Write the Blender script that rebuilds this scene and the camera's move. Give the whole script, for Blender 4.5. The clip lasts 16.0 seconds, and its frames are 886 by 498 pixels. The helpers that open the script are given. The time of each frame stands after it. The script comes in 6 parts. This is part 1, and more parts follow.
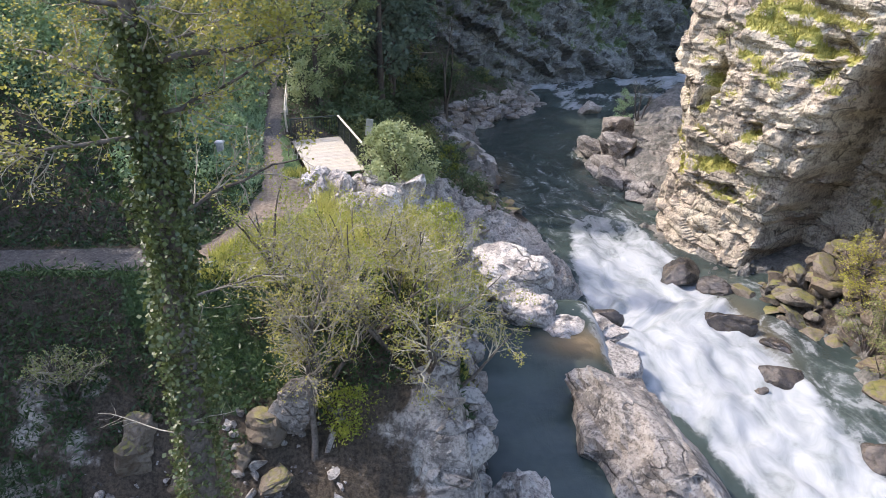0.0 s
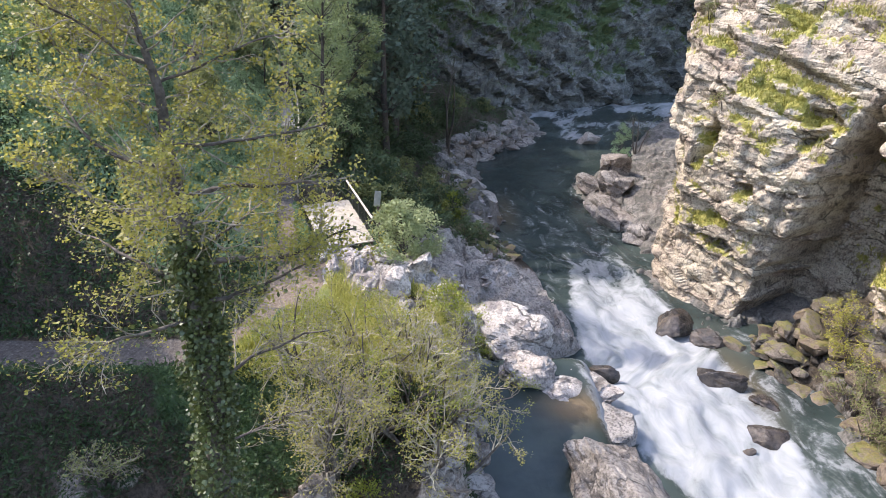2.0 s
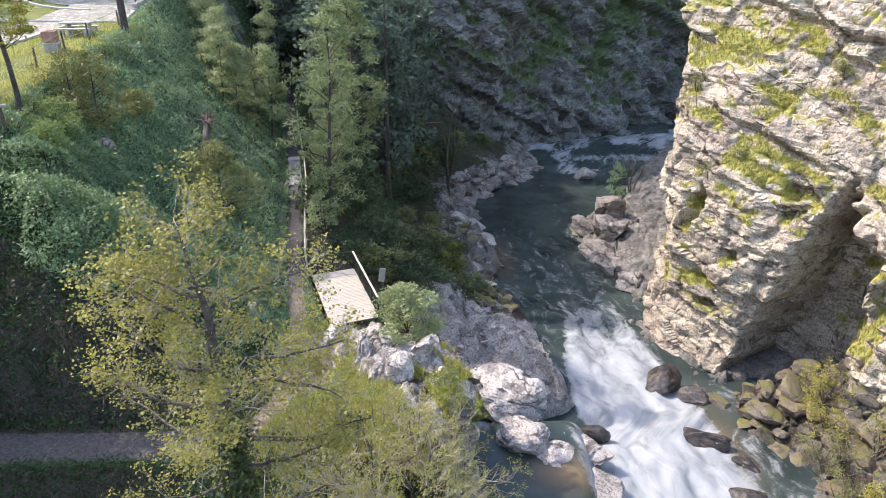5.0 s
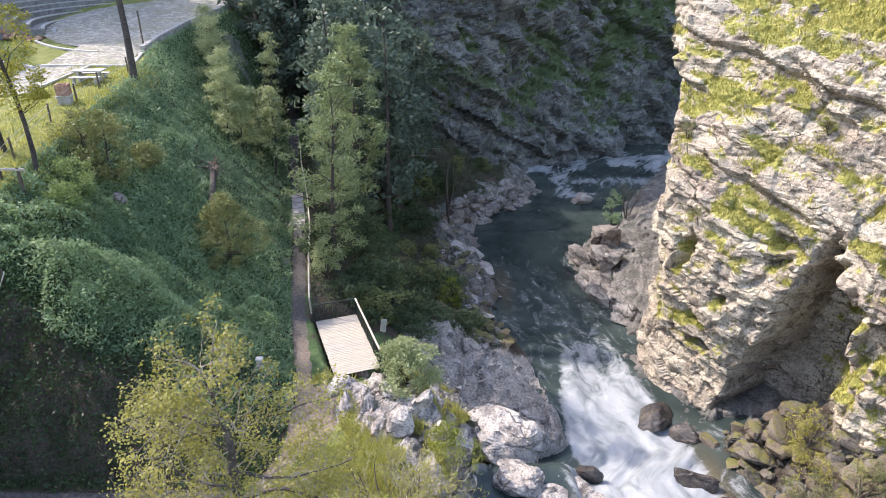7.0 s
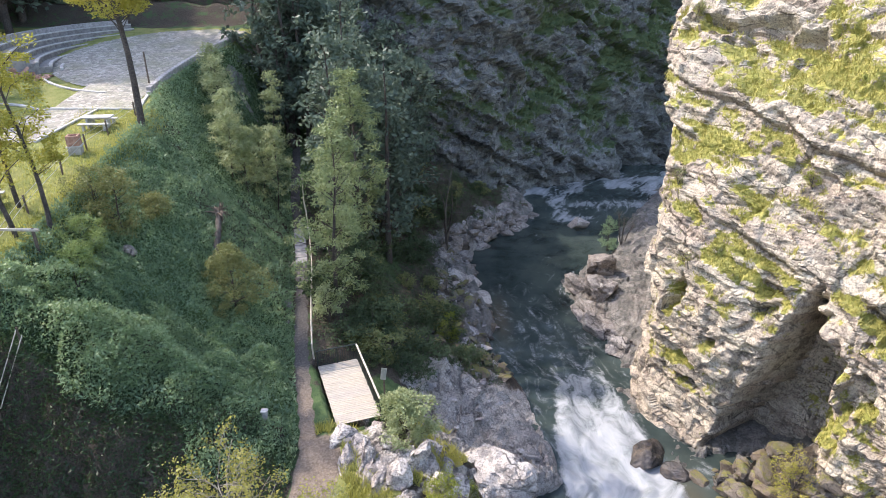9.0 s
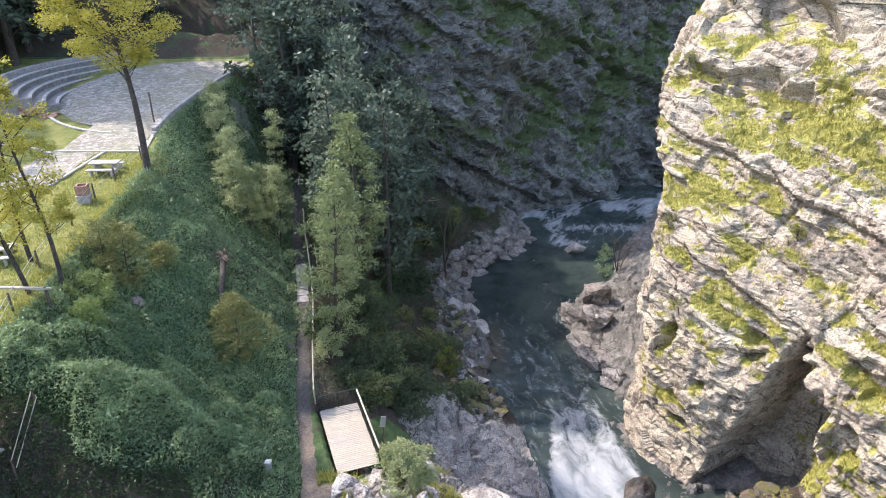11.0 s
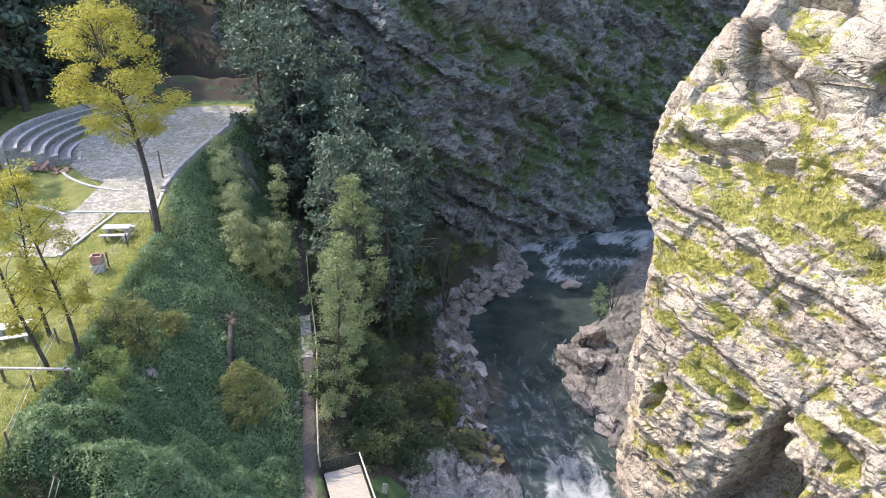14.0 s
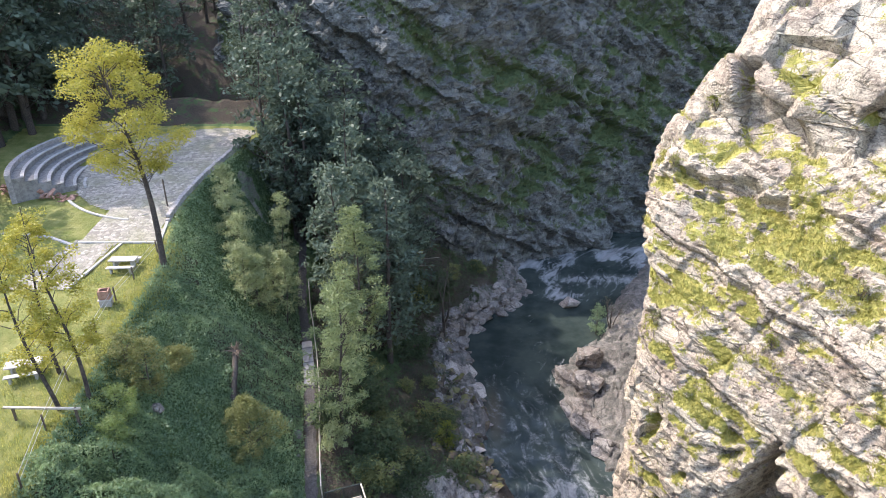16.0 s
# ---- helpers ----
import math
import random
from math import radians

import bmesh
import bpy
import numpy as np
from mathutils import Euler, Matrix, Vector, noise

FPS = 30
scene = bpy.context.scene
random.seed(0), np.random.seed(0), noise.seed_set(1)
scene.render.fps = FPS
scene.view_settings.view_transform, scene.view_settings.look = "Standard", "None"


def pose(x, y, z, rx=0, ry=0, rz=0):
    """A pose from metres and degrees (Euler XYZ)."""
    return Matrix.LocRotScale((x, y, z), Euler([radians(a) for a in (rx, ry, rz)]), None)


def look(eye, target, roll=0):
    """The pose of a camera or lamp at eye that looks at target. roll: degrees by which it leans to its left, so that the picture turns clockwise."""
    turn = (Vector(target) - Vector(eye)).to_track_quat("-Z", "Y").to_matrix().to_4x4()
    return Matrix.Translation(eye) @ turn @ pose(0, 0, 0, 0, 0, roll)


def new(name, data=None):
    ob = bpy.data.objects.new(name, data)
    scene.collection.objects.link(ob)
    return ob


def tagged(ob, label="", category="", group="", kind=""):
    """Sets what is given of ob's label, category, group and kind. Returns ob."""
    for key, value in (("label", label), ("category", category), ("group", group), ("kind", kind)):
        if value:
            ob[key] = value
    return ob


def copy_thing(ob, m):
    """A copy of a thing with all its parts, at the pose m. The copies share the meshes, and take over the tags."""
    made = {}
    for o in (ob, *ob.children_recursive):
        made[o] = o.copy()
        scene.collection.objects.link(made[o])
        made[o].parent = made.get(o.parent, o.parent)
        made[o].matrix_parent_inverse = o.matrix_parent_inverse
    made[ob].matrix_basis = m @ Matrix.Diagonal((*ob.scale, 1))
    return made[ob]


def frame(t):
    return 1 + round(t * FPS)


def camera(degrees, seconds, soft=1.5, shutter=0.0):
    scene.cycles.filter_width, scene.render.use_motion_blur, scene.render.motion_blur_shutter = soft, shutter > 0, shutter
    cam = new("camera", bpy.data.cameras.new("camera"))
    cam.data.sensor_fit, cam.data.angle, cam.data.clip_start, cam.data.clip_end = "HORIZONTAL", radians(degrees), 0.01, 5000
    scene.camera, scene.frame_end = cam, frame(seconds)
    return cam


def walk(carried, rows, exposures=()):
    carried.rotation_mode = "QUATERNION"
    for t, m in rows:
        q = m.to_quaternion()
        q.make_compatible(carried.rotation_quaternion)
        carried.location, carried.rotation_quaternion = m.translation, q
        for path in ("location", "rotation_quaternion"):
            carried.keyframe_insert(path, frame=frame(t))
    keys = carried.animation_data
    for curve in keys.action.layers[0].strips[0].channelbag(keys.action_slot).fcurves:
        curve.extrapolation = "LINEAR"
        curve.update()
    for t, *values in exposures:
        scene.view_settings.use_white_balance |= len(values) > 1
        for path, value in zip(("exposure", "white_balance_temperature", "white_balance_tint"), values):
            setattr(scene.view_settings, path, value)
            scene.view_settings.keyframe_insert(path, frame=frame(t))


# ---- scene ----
# The drone climbs straight up with its camera held at one tilt.
cam = camera(67.75, 16.0, 0.65)
DOWN = 25.5
PATH = [
    (0.0, 0.000, -0.000, 17.468),
    (0.5, -0.053, 0.043, 18.427),
    (1.0, -0.125, 0.005, 19.330),
    (1.5, -0.165, -0.013, 20.165),
    (2.0, -0.211, -0.083, 20.853),
    (2.5, -0.250, -0.130, 21.514),
    (3.0, -0.256, -0.165, 22.189),
    (3.5, -0.243, -0.179, 22.861),
    (4.0, -0.243, -0.228, 23.537),
    (6.5, -0.221, -0.432, 27.228),
    (7.0, -0.191, -0.415, 27.956),
    (7.5, -0.181, -0.472, 28.709),
    (8.0, -0.135, -0.448, 29.447),
    (8.5, -0.090, -0.448, 30.226),
    (9.0, -0.077, -0.415, 30.992),
    (11.5, 0.088, -0.274, 34.938),
    (12.0, 0.095, -0.245, 35.761),
    (12.5, 0.114, -0.205, 36.575),
    (13.0, 0.114, -0.168, 37.390),
    (13.5, 0.139, -0.130, 38.159),
    (14.0, 0.139, -0.108, 38.885),
    (14.5, 0.148, -0.078, 39.617),
    (15.0, 0.156, -0.074, 40.330),
    (15.5, 0.161, -0.035, 40.949),
    (16.0, 0.165, 0.006, 41.396),
]
walk(cam, [(t, pose(x, y, z, 90 - DOWN, 0, 0)) for t, x, y, z in PATH], [(0.0, 0.84, 6500, 18), (16.0, 0.84, 6500, 18)])

# ---- light ----
SUN_EL, SUN_AZ = 48.0, -68.0        # degrees above the horizon; clockwise from +y
world = bpy.data.worlds.new("sky")
scene.world = world
world.use_nodes = True
wn = world.node_tree.nodes
sky = wn.new("ShaderNodeTexSky")
sky.sky_type = 'NISHITA'
sky.sun_disc = False
sky.sun_elevation = radians(SUN_EL)
sky.sun_rotation = radians(SUN_AZ)
sky.air_density, sky.dust_density = 1.0, 1.5
wn["Background"].inputs["Strength"].default_value = 0.38
world.node_tree.links.new(sky.outputs[0], wn["Background"].inputs[0])
to_sun = Vector((math.sin(radians(SUN_AZ)) * math.cos(radians(SUN_EL)), math.cos(radians(SUN_AZ)) * math.cos(radians(SUN_EL)), math.sin(radians(SUN_EL))))
sun = new("sun", bpy.data.lights.new("sun", 'SUN'))
sun.data.energy, sun.data.angle, sun.data.color = 3.5, radians(0.5), (1.0, 0.95, 0.86)
sun.matrix_world = look(to_sun * 100, (0, 0, 0))


# ---- node helpers ----
def material(name):
    m = bpy.data.materials.new(name)
    m.use_nodes = True
    nt = m.node_tree
    return m, nt, nt.nodes["Principled BSDF"]


def node(nt, kind, values=None, operation="", data_type="", interpolation_type="", feature="", attribute_name=""):
    n = nt.nodes.new(kind)
    if operation:
        n.operation = operation
    if data_type:
        n.data_type = data_type
    if interpolation_type:
        n.interpolation_type = interpolation_type
    if feature:
        n.feature = feature
    if attribute_name:
        n.attribute_name = attribute_name
    for k, v in (values or {}).items():
        s = n.inputs[k]
        if isinstance(v, bpy.types.NodeSocket):
            nt.links.new(v, s)
        else:
            s.default_value = v
    return n


def place(nt):
    return node(nt, "ShaderNodeNewGeometry").outputs["Position"]


def noise_tex(nt, scale, detail=4.0, rough=0.55, vec=None, stretch=None):
    vec = vec or place(nt)
    if stretch:
        vec = node(nt, "ShaderNodeMapping", {"Vector": vec, "Rotation": stretch[1], "Scale": stretch[0]}).outputs[0]
    return node(nt, "ShaderNodeTexNoise", {"Vector": vec, "Scale": scale, "Detail": detail, "Roughness": rough}).outputs["Fac"]


def ramp(nt, fac, lo, hi, a=0.0, b=1.0):
    return node(nt, "ShaderNodeMapRange", {"Value": fac, "From Min": lo, "From Max": hi, "To Min": a, "To Max": b}, interpolation_type='SMOOTHSTEP').outputs[0]


def mix(nt, fac, a, b):
    n = node(nt, "ShaderNodeMix", data_type='RGBA')
    for k, v in ((0, fac), (6, a), (7, b)):
        if isinstance(v, bpy.types.NodeSocket):
            nt.links.new(v, n.inputs[k])
        else:
            n.inputs[k].default_value = v if k == 0 else (*v, 1.0)
    return n.outputs[2]


def mathn(nt, op, a, b=0.5):
    return node(nt, "ShaderNodeMath", {0: a, 1: b}, operation=op).outputs[0]


def bump(nt, bsdf, height, strength, distance):
    b = node(nt, "ShaderNodeBump", {"Height": height, "Strength": strength, "Distance": distance})
    nt.links.new(b.outputs[0], bsdf.inputs["Normal"])


def attribute(nt, name):
    return node(nt, "ShaderNodeAttribute", attribute_name=name).outputs["Fac"]


def normal_z(nt):
    g = node(nt, "ShaderNodeNewGeometry")
    return node(nt, "ShaderNodeSeparateXYZ", {0: g.outputs["Normal"]}).outputs["Z"]


def colour_in(nt, bsdf, c):
    nt.links.new(c, bsdf.inputs["Base Color"])


# ---- materials ----
BED_UP = Vector((0.18, -0.12, 0.976)).normalized()
BED_SIDE = BED_UP.cross(Vector((0, 0, 1))).normalized()
BED_TURN = tuple(Matrix((BED_SIDE, BED_UP.cross(BED_SIDE), BED_UP)).to_euler())


def bedded(nt, scale, bend=0.3):
    """Coordinates that run along the rock's beds."""
    turned = node(nt, "ShaderNodeMapping", {"Vector": place(nt), "Rotation": BED_TURN}).outputs[0]
    wander = node(nt, "ShaderNodeTexNoise", {"Vector": turned, "Scale": 0.9, "Detail": 5.0, "Roughness": 0.6}).outputs["Color"]
    bent = node(nt, "ShaderNodeVectorMath", {0: turned, 1: node(nt, "ShaderNodeVectorMath", {0: wander, "Scale": bend}, operation='SCALE').outputs[0]}, operation='ADD').outputs[0]
    return node(nt, "ShaderNodeMapping", {"Vector": bent, "Scale": scale}).outputs[0]


def joints(nt, scale, width):
    """Angular blocks along the beds: a tone for each block (0..1) and its open joints (1 in the gap)."""
    v = bedded(nt, scale, 0.5)
    tone = node(nt, "ShaderNodeSeparateColor", {0: node(nt, "ShaderNodeTexVoronoi", {"Vector": v, "Scale": 1.0}).outputs["Color"]}).outputs[0]
    gap = node(nt, "ShaderNodeTexVoronoi", {"Vector": v, "Scale": 1.0}, feature='DISTANCE_TO_EDGE').outputs["Distance"]
    return tone, ramp(nt, gap, width * 0.25, width, 1.0, 0.0)


def rock_colour(nt, pale, mid, dark, warm):
    big = noise_tex(nt, 0.30, 7, 0.68)
    stain = noise_tex(nt, 1.1, 9, 0.74)
    grain = noise_tex(nt, 9.0, 7, 0.75)
    lichen = noise_tex(nt, 3.8, 8, 0.72)
    tone1, gap1 = joints(nt, (0.26, 0.26, 0.95), 0.03)
    tone2, gap2 = joints(nt, (0.9, 0.9, 3.2), 0.05)
    c = mix(nt, ramp(nt, big, 0.36, 0.60), mid, pale)
    c = mix(nt, ramp(nt, tone1, 0.35, 1.0, 0, 0.6), c, warm)
    c = mix(nt, ramp(nt, tone2, 0.62, 1.0, 0, 0.42), c, dark)
    c = mix(nt, ramp(nt, tone2, 0.0, 0.35, 0.40, 0), c, pale)
    c = mix(nt, ramp(nt, stain, 0.51, 0.60, 0, 0.66), c, dark)
    c = mix(nt, ramp(nt, lichen, 0.53, 0.60, 0, 0.65), c, pale)
    c = mix(nt, ramp(nt, grain, 0.47, 0.62, 0, 0.68), c, tuple(0.7 * v for v in dark))
    open1 = mathn(nt, 'MULTIPLY', gap1, ramp(nt, noise_tex(nt, 0.6, 5, 0.65), 0.47, 0.58))
    open2 = mathn(nt, 'MULTIPLY', gap2, ramp(nt, noise_tex(nt, 0.8, 4, vec=bedded(nt, (1, 1, 1))), 0.52, 0.63))
    seam = mathn(nt, 'MAXIMUM', open1, mathn(nt, 'MULTIPLY', open2, 0.8))
    c = mix(nt, mathn(nt, 'MULTIPLY', seam, 0.7), c, tuple(0.35 * v for v in dark))
    rel = mathn(nt, 'SUBTRACT', mathn(nt, 'ADD', mathn(nt, 'MULTIPLY', tone1, 0.6), mathn(nt, 'MULTIPLY', tone2, 0.6)), mathn(nt, 'MULTIPLY', seam, 0.8))
    return c, stain, grain, rel


def rock_material(name, pale, mid, dark, warm, moss=0.0, by_slope=False, moss_lo=0.30, moss_hi=0.62, moss_a=(0.20, 0.23, 0.035), moss_b=(0.30, 0.27, 0.07)):
    m, nt, b = material(name)
    c, fine, band, spots = rock_colour(nt, pale, mid, dark, warm)
    if by_slope:
        isl = node(nt, "ShaderNodeNewGeometry").outputs["Random Per Island"]
        c = mix(nt, ramp(nt, isl, 0.35, 1.0, 0, 0.5), c, warm)
        c = mix(nt, ramp(nt, isl, 0.0, 0.3, 0.45, 0), c, dark)
    if moss:
        n1 = mathn(nt, 'ADD', mathn(nt, 'MULTIPLY', noise_tex(nt, 1.0, 7, 0.72), 0.62), mathn(nt, 'MULTIPLY', noise_tex(nt, 4.5, 6, 0.75), 0.38))
        n2 = noise_tex(nt, 2.2, 8, 0.75)
        green = mix(nt, ramp(nt, n2, 0.38, 0.62), moss_a, moss_b)
        green = mix(nt, ramp(nt, noise_tex(nt, 7.0, 5, 0.7), 0.5, 0.7, 0, 0.6), green, tuple(0.4 * v for v in moss_a))
        cover = mathn(nt, 'ADD', mathn(nt, 'SUBTRACT', normal_z(nt), 0.22) if by_slope else attribute(nt, "moss"), mathn(nt, 'MULTIPLY', mathn(nt, 'SUBTRACT', n1, 0.5), 3.4))
        c = mix(nt, mathn(nt, 'MULTIPLY', ramp(nt, cover, moss_lo, moss_hi), moss), c, green)
    colour_in(nt, b, c)
    b.inputs["Roughness"].default_value = 0.82
    b.inputs["Specular IOR Level"].default_value = 0.3
    h = mathn(nt, 'ADD', mathn(nt, 'MULTIPLY', fine, 0.55), mathn(nt, 'ADD', mathn(nt, 'MULTIPLY', band, 0.22), mathn(nt, 'MULTIPLY', spots, 0.42)))
    bump(nt, b, h, 0.9, 0.22)
    return m


M_CLIFF = rock_material("lichened_schist", (0.52, 0.455, 0.335), (0.34, 0.285, 0.215), (0.085, 0.068, 0.052), (0.31, 0.235, 0.175), 0.94, False, 0.36, 0.54, (0.20, 0.21, 0.035), (0.38, 0.34, 0.085))
# Darker copy of the cliff schist: the gorge wall's shade is in its colours.
M_FAR = rock_material("shade_darkened_schist", (0.225, 0.23, 0.205), (0.088, 0.092, 0.080), (0.025, 0.026, 0.023), (0.105, 0.103, 0.085), 0.9, False, 0.22, 0.50, (0.045, 0.08, 0.022), (0.085, 0.11, 0.035))
M_RIVER_ROCK = rock_material("washed_schist", (0.56, 0.505, 0.43), (0.385, 0.335, 0.28), (0.12, 0.105, 0.095), (0.34, 0.285, 0.25))
M_BOULDER = rock_material("mossy_boulder", (0.36, 0.33, 0.29), (0.22, 0.195, 0.165), (0.06, 0.052, 0.045), (0.20, 0.15, 0.105))


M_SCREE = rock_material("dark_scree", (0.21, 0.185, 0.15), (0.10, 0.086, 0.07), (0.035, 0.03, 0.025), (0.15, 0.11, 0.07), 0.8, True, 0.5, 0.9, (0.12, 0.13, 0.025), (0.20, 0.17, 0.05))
M_BANK_BLOCK = rock_material("washed_jointed_schist", (0.52, 0.48, 0.43), (0.34, 0.31, 0.27), (0.12, 0.105, 0.095), (0.34, 0.285, 0.25), 0.001, True)


def wet_rock():
    m, nt, b = material("wet_dark_rock")
    c = mix(nt, ramp(nt, noise_tex(nt, 1.5, 6, 0.65), 0.35, 0.7), (0.025, 0.022, 0.02), (0.10, 0.08, 0.06))
    colour_in(nt, b, c)
    b.inputs["Roughness"].default_value = 0.25
    bump(nt, b, noise_tex(nt, 3.0, 7, 0.7), 0.7, 0.15)
    return m


M_WET = wet_rock()


def ground_material():
    m, nt, b = material("valley_ground")
    n_mid, n_fine = noise_tex(nt, 0.9, 6, 0.65), noise_tex(nt, 9.0, 6, 0.7)
    n_big = noise_tex(nt, 0.22, 4, 0.6)
    grass = mix(nt, ramp(nt, n_mid, 0.35, 0.68), (0.065, 0.11, 0.042), (0.13, 0.185, 0.07))
    grass = mix(nt, ramp(nt, n_fine, 0.5, 0.75, 0, 0.7), grass, (0.03, 0.04, 0.012))
    soil = mix(nt, ramp(nt, n_fine, 0.3, 0.7), (0.04, 0.032, 0.023), (0.12, 0.096, 0.07))
    rock, fine, band, spots = rock_colour(nt, (0.55, 0.50, 0.43), (0.375, 0.33, 0.28), (0.11, 0.10, 0.09), (0.32, 0.27, 0.23))
    # Grey-green algae on wet rock, plus the banks' shade painted into the rock colour.
    rock = mix(nt, mathn(nt, 'MULTIPLY', attribute(nt, "algae_shade"), ramp(nt, n_mid, 0.3, 0.65, 0.9, 0.4)), rock, (0.085, 0.088, 0.076))
    lawn = mix(nt, ramp(nt, n_mid, 0.3, 0.7), (0.17, 0.20, 0.05), (0.30, 0.29, 0.10))
    dirt = mix(nt, ramp(nt, n_fine, 0.3, 0.7), (0.07, 0.063, 0.057), (0.15, 0.135, 0.12))
    sand = mix(nt, ramp(nt, n_fine, 0.3, 0.7), (0.17, 0.13, 0.095), (0.34, 0.265, 0.195))
    dirt = mix(nt, attribute(nt, "sand"), dirt, sand)
    stones = node(nt, "ShaderNodeTexVoronoi", {"Vector": place(nt), "Scale": 7.0})
    dirt = mix(nt, ramp(nt, stones.outputs["Distance"], 0.0, 0.35, 0.5, 0.0), dirt, (0.30, 0.27, 0.24))
    jitter = mathn(nt, 'MULTIPLY', mathn(nt, 'SUBTRACT', n_mid, 0.5), 1.3)

    def mask(name):
        return ramp(nt, mathn(nt, 'ADD', attribute(nt, name), jitter), 0.4, 0.6)
    c = mix(nt, ramp(nt, mathn(nt, 'ADD', attribute(nt, "soil"), jitter), 0.4, 0.6), grass, soil)
    c = mix(nt, mask("lawn"), c, lawn)
    c = mix(nt, mask("rock"), c, rock)
    c = mix(nt, ramp(nt, mathn(nt, 'ADD', attribute(nt, "path"), mathn(nt, 'MULTIPLY', jitter, 0.35)), 0.4, 0.6), c, dirt)
    colour_in(nt, b, c)
    b.inputs["Roughness"].default_value = 0.9
    b.inputs["Specular IOR Level"].default_value = 0.2
    bump(nt, b, mathn(nt, 'ADD', n_fine, mathn(nt, 'ADD', fine, band)), 0.8, 0.15)
    return m


M_GROUND = ground_material()


def water_material():
    m, nt, b = material("river_water")
    uv = node(nt, "ShaderNodeAttribute", attribute_name="flow").outputs["Vector"]
    pos = place(nt)
    streak = node(nt, "ShaderNodeTexNoise", {"Vector": node(nt, "ShaderNodeMapping", {"Vector": uv, "Scale": (1.0, 0.5, 1.0)}).outputs[0], "Scale": 0.9, "Detail": 9.0, "Roughness": 0.58, "Distortion": 1.2}).outputs["Fac"]
    cells = noise_tex(nt, 3.4, 8, 0.75)
    foam_a = attribute(nt, "foam")
    f = mathn(nt, 'ADD', foam_a, mathn(nt, 'ADD', mathn(nt, 'MULTIPLY', mathn(nt, 'SUBTRACT', streak, 0.5), 1.5), mathn(nt, 'MULTIPLY', mathn(nt, 'SUBTRACT', cells, 0.5), 0.7)))
    foam = ramp(nt, f, 0.30, 0.95)
    deep = mix(nt, ramp(nt, noise_tex(nt, 0.25, 4, 0.6), 0.3, 0.7), (0.022, 0.032, 0.030), (0.050, 0.066, 0.057))
    shallow = mix(nt, attribute(nt, "shallow"), deep, (0.16, 0.115, 0.06))
    white = mix(nt, ramp(nt, streak, 0.3, 0.7), (0.21, 0.226, 0.222), (0.33, 0.337, 0.33))
    colour_in(nt, b, mix(nt, foam, shallow, white))
    nt.links.new(ramp(nt, foam, 0, 1, 0.12, 0.75), b.inputs["Roughness"])
    b.inputs["IOR"].default_value = 1.33
    h = mathn(nt, 'ADD', mathn(nt, 'MULTIPLY', streak, 0.8), mathn(nt, 'MULTIPLY', cells, 0.45))
    bump(nt, b, h, 0.32, 0.14)
    return m


M_WATER = water_material()


def leaf_material(name, a, b2, shine=0.35, through_colour=None, through_amount=0.35):
    m, nt, b = material(name)
    big2 = noise_tex(nt, 0.16, 3)
    isl = node(nt, "ShaderNodeNewGeometry").outputs["Random Per Island"]
    big = noise_tex(nt, 0.5, 3)
    c = mix(nt, mathn(nt, 'ADD', mathn(nt, 'MULTIPLY', isl, 0.5), mathn(nt, 'ADD', ramp(nt, big, 0.3, 0.7, 0, 0.25), ramp(nt, big2, 0.35, 0.65, 0, 0.25))), a, b2)
    colour_in(nt, b, c)
    b.inputs["Roughness"].default_value = 0.5
    b.inputs["Specular IOR Level"].default_value = shine
    t = node(nt, "ShaderNodeBsdfTranslucent")
    if through_colour:
        t.inputs[0].default_value = (*through_colour, 1)
    else:
        nt.links.new(c, t.inputs[0])
    mx = node(nt, "ShaderNodeMixShader", {0: through_amount, 1: b.outputs[0], 2: t.outputs[0]})
    nt.links.new(mx.outputs[0], nt.nodes["Material Output"].inputs[0])
    return m


M_LEAF_ALDER = leaf_material("alder_leaf", (0.19, 0.195, 0.035), (0.42, 0.38, 0.09), 0.4, None, 0.5)
M_LEAF_IVY = leaf_material("ivy_leaf", (0.022, 0.042, 0.010), (0.14, 0.165, 0.042), 0.8, None, 0.25)
M_LEAF_YELLOW = leaf_material("yellow_green_leaf", (0.27, 0.265, 0.04), (0.48, 0.43, 0.08), 0.3, None, 0.4)
M_LEAF_FEATHER = leaf_material("feathery_leaf", (0.13, 0.18, 0.07), (0.30, 0.34, 0.15), 0.3, None, 0.35)
M_LEAF_SILVER = leaf_material("grey_green_leaf", (0.19, 0.235, 0.10), (0.42, 0.45, 0.22), 0.4, None, 0.4)
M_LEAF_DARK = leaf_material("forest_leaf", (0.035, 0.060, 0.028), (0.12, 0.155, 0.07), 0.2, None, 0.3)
# Paler and greyer than forest_leaf: haze over the hillside is put into the colour.
M_LEAF_WOOD = leaf_material("haze_paled_wood_leaf", (0.055, 0.085, 0.058), (0.17, 0.215, 0.145), 0.25, None, 0.35)
# Dark green bank herbs, taken darker still to carry the bank's shade.
M_LEAF_BANK = leaf_material("shade_darkened_herb", (0.018, 0.036, 0.012), (0.062, 0.105, 0.032), 0.4, None, 0.3)
M_LEAF_HERB = leaf_material("herb_leaf", (0.095, 0.165, 0.085), (0.30, 0.40, 0.20), 0.6, None, 0.45)
M_LEAF_THICKET = leaf_material("thicket_leaf", (0.12, 0.20, 0.085), (0.36, 0.46, 0.22), 0.6, None, 0.45)
M_LEAF_BRAMBLE = leaf_material("bramble_leaf", (0.13, 0.20, 0.055), (0.36, 0.42, 0.14), 0.5, None, 0.45)
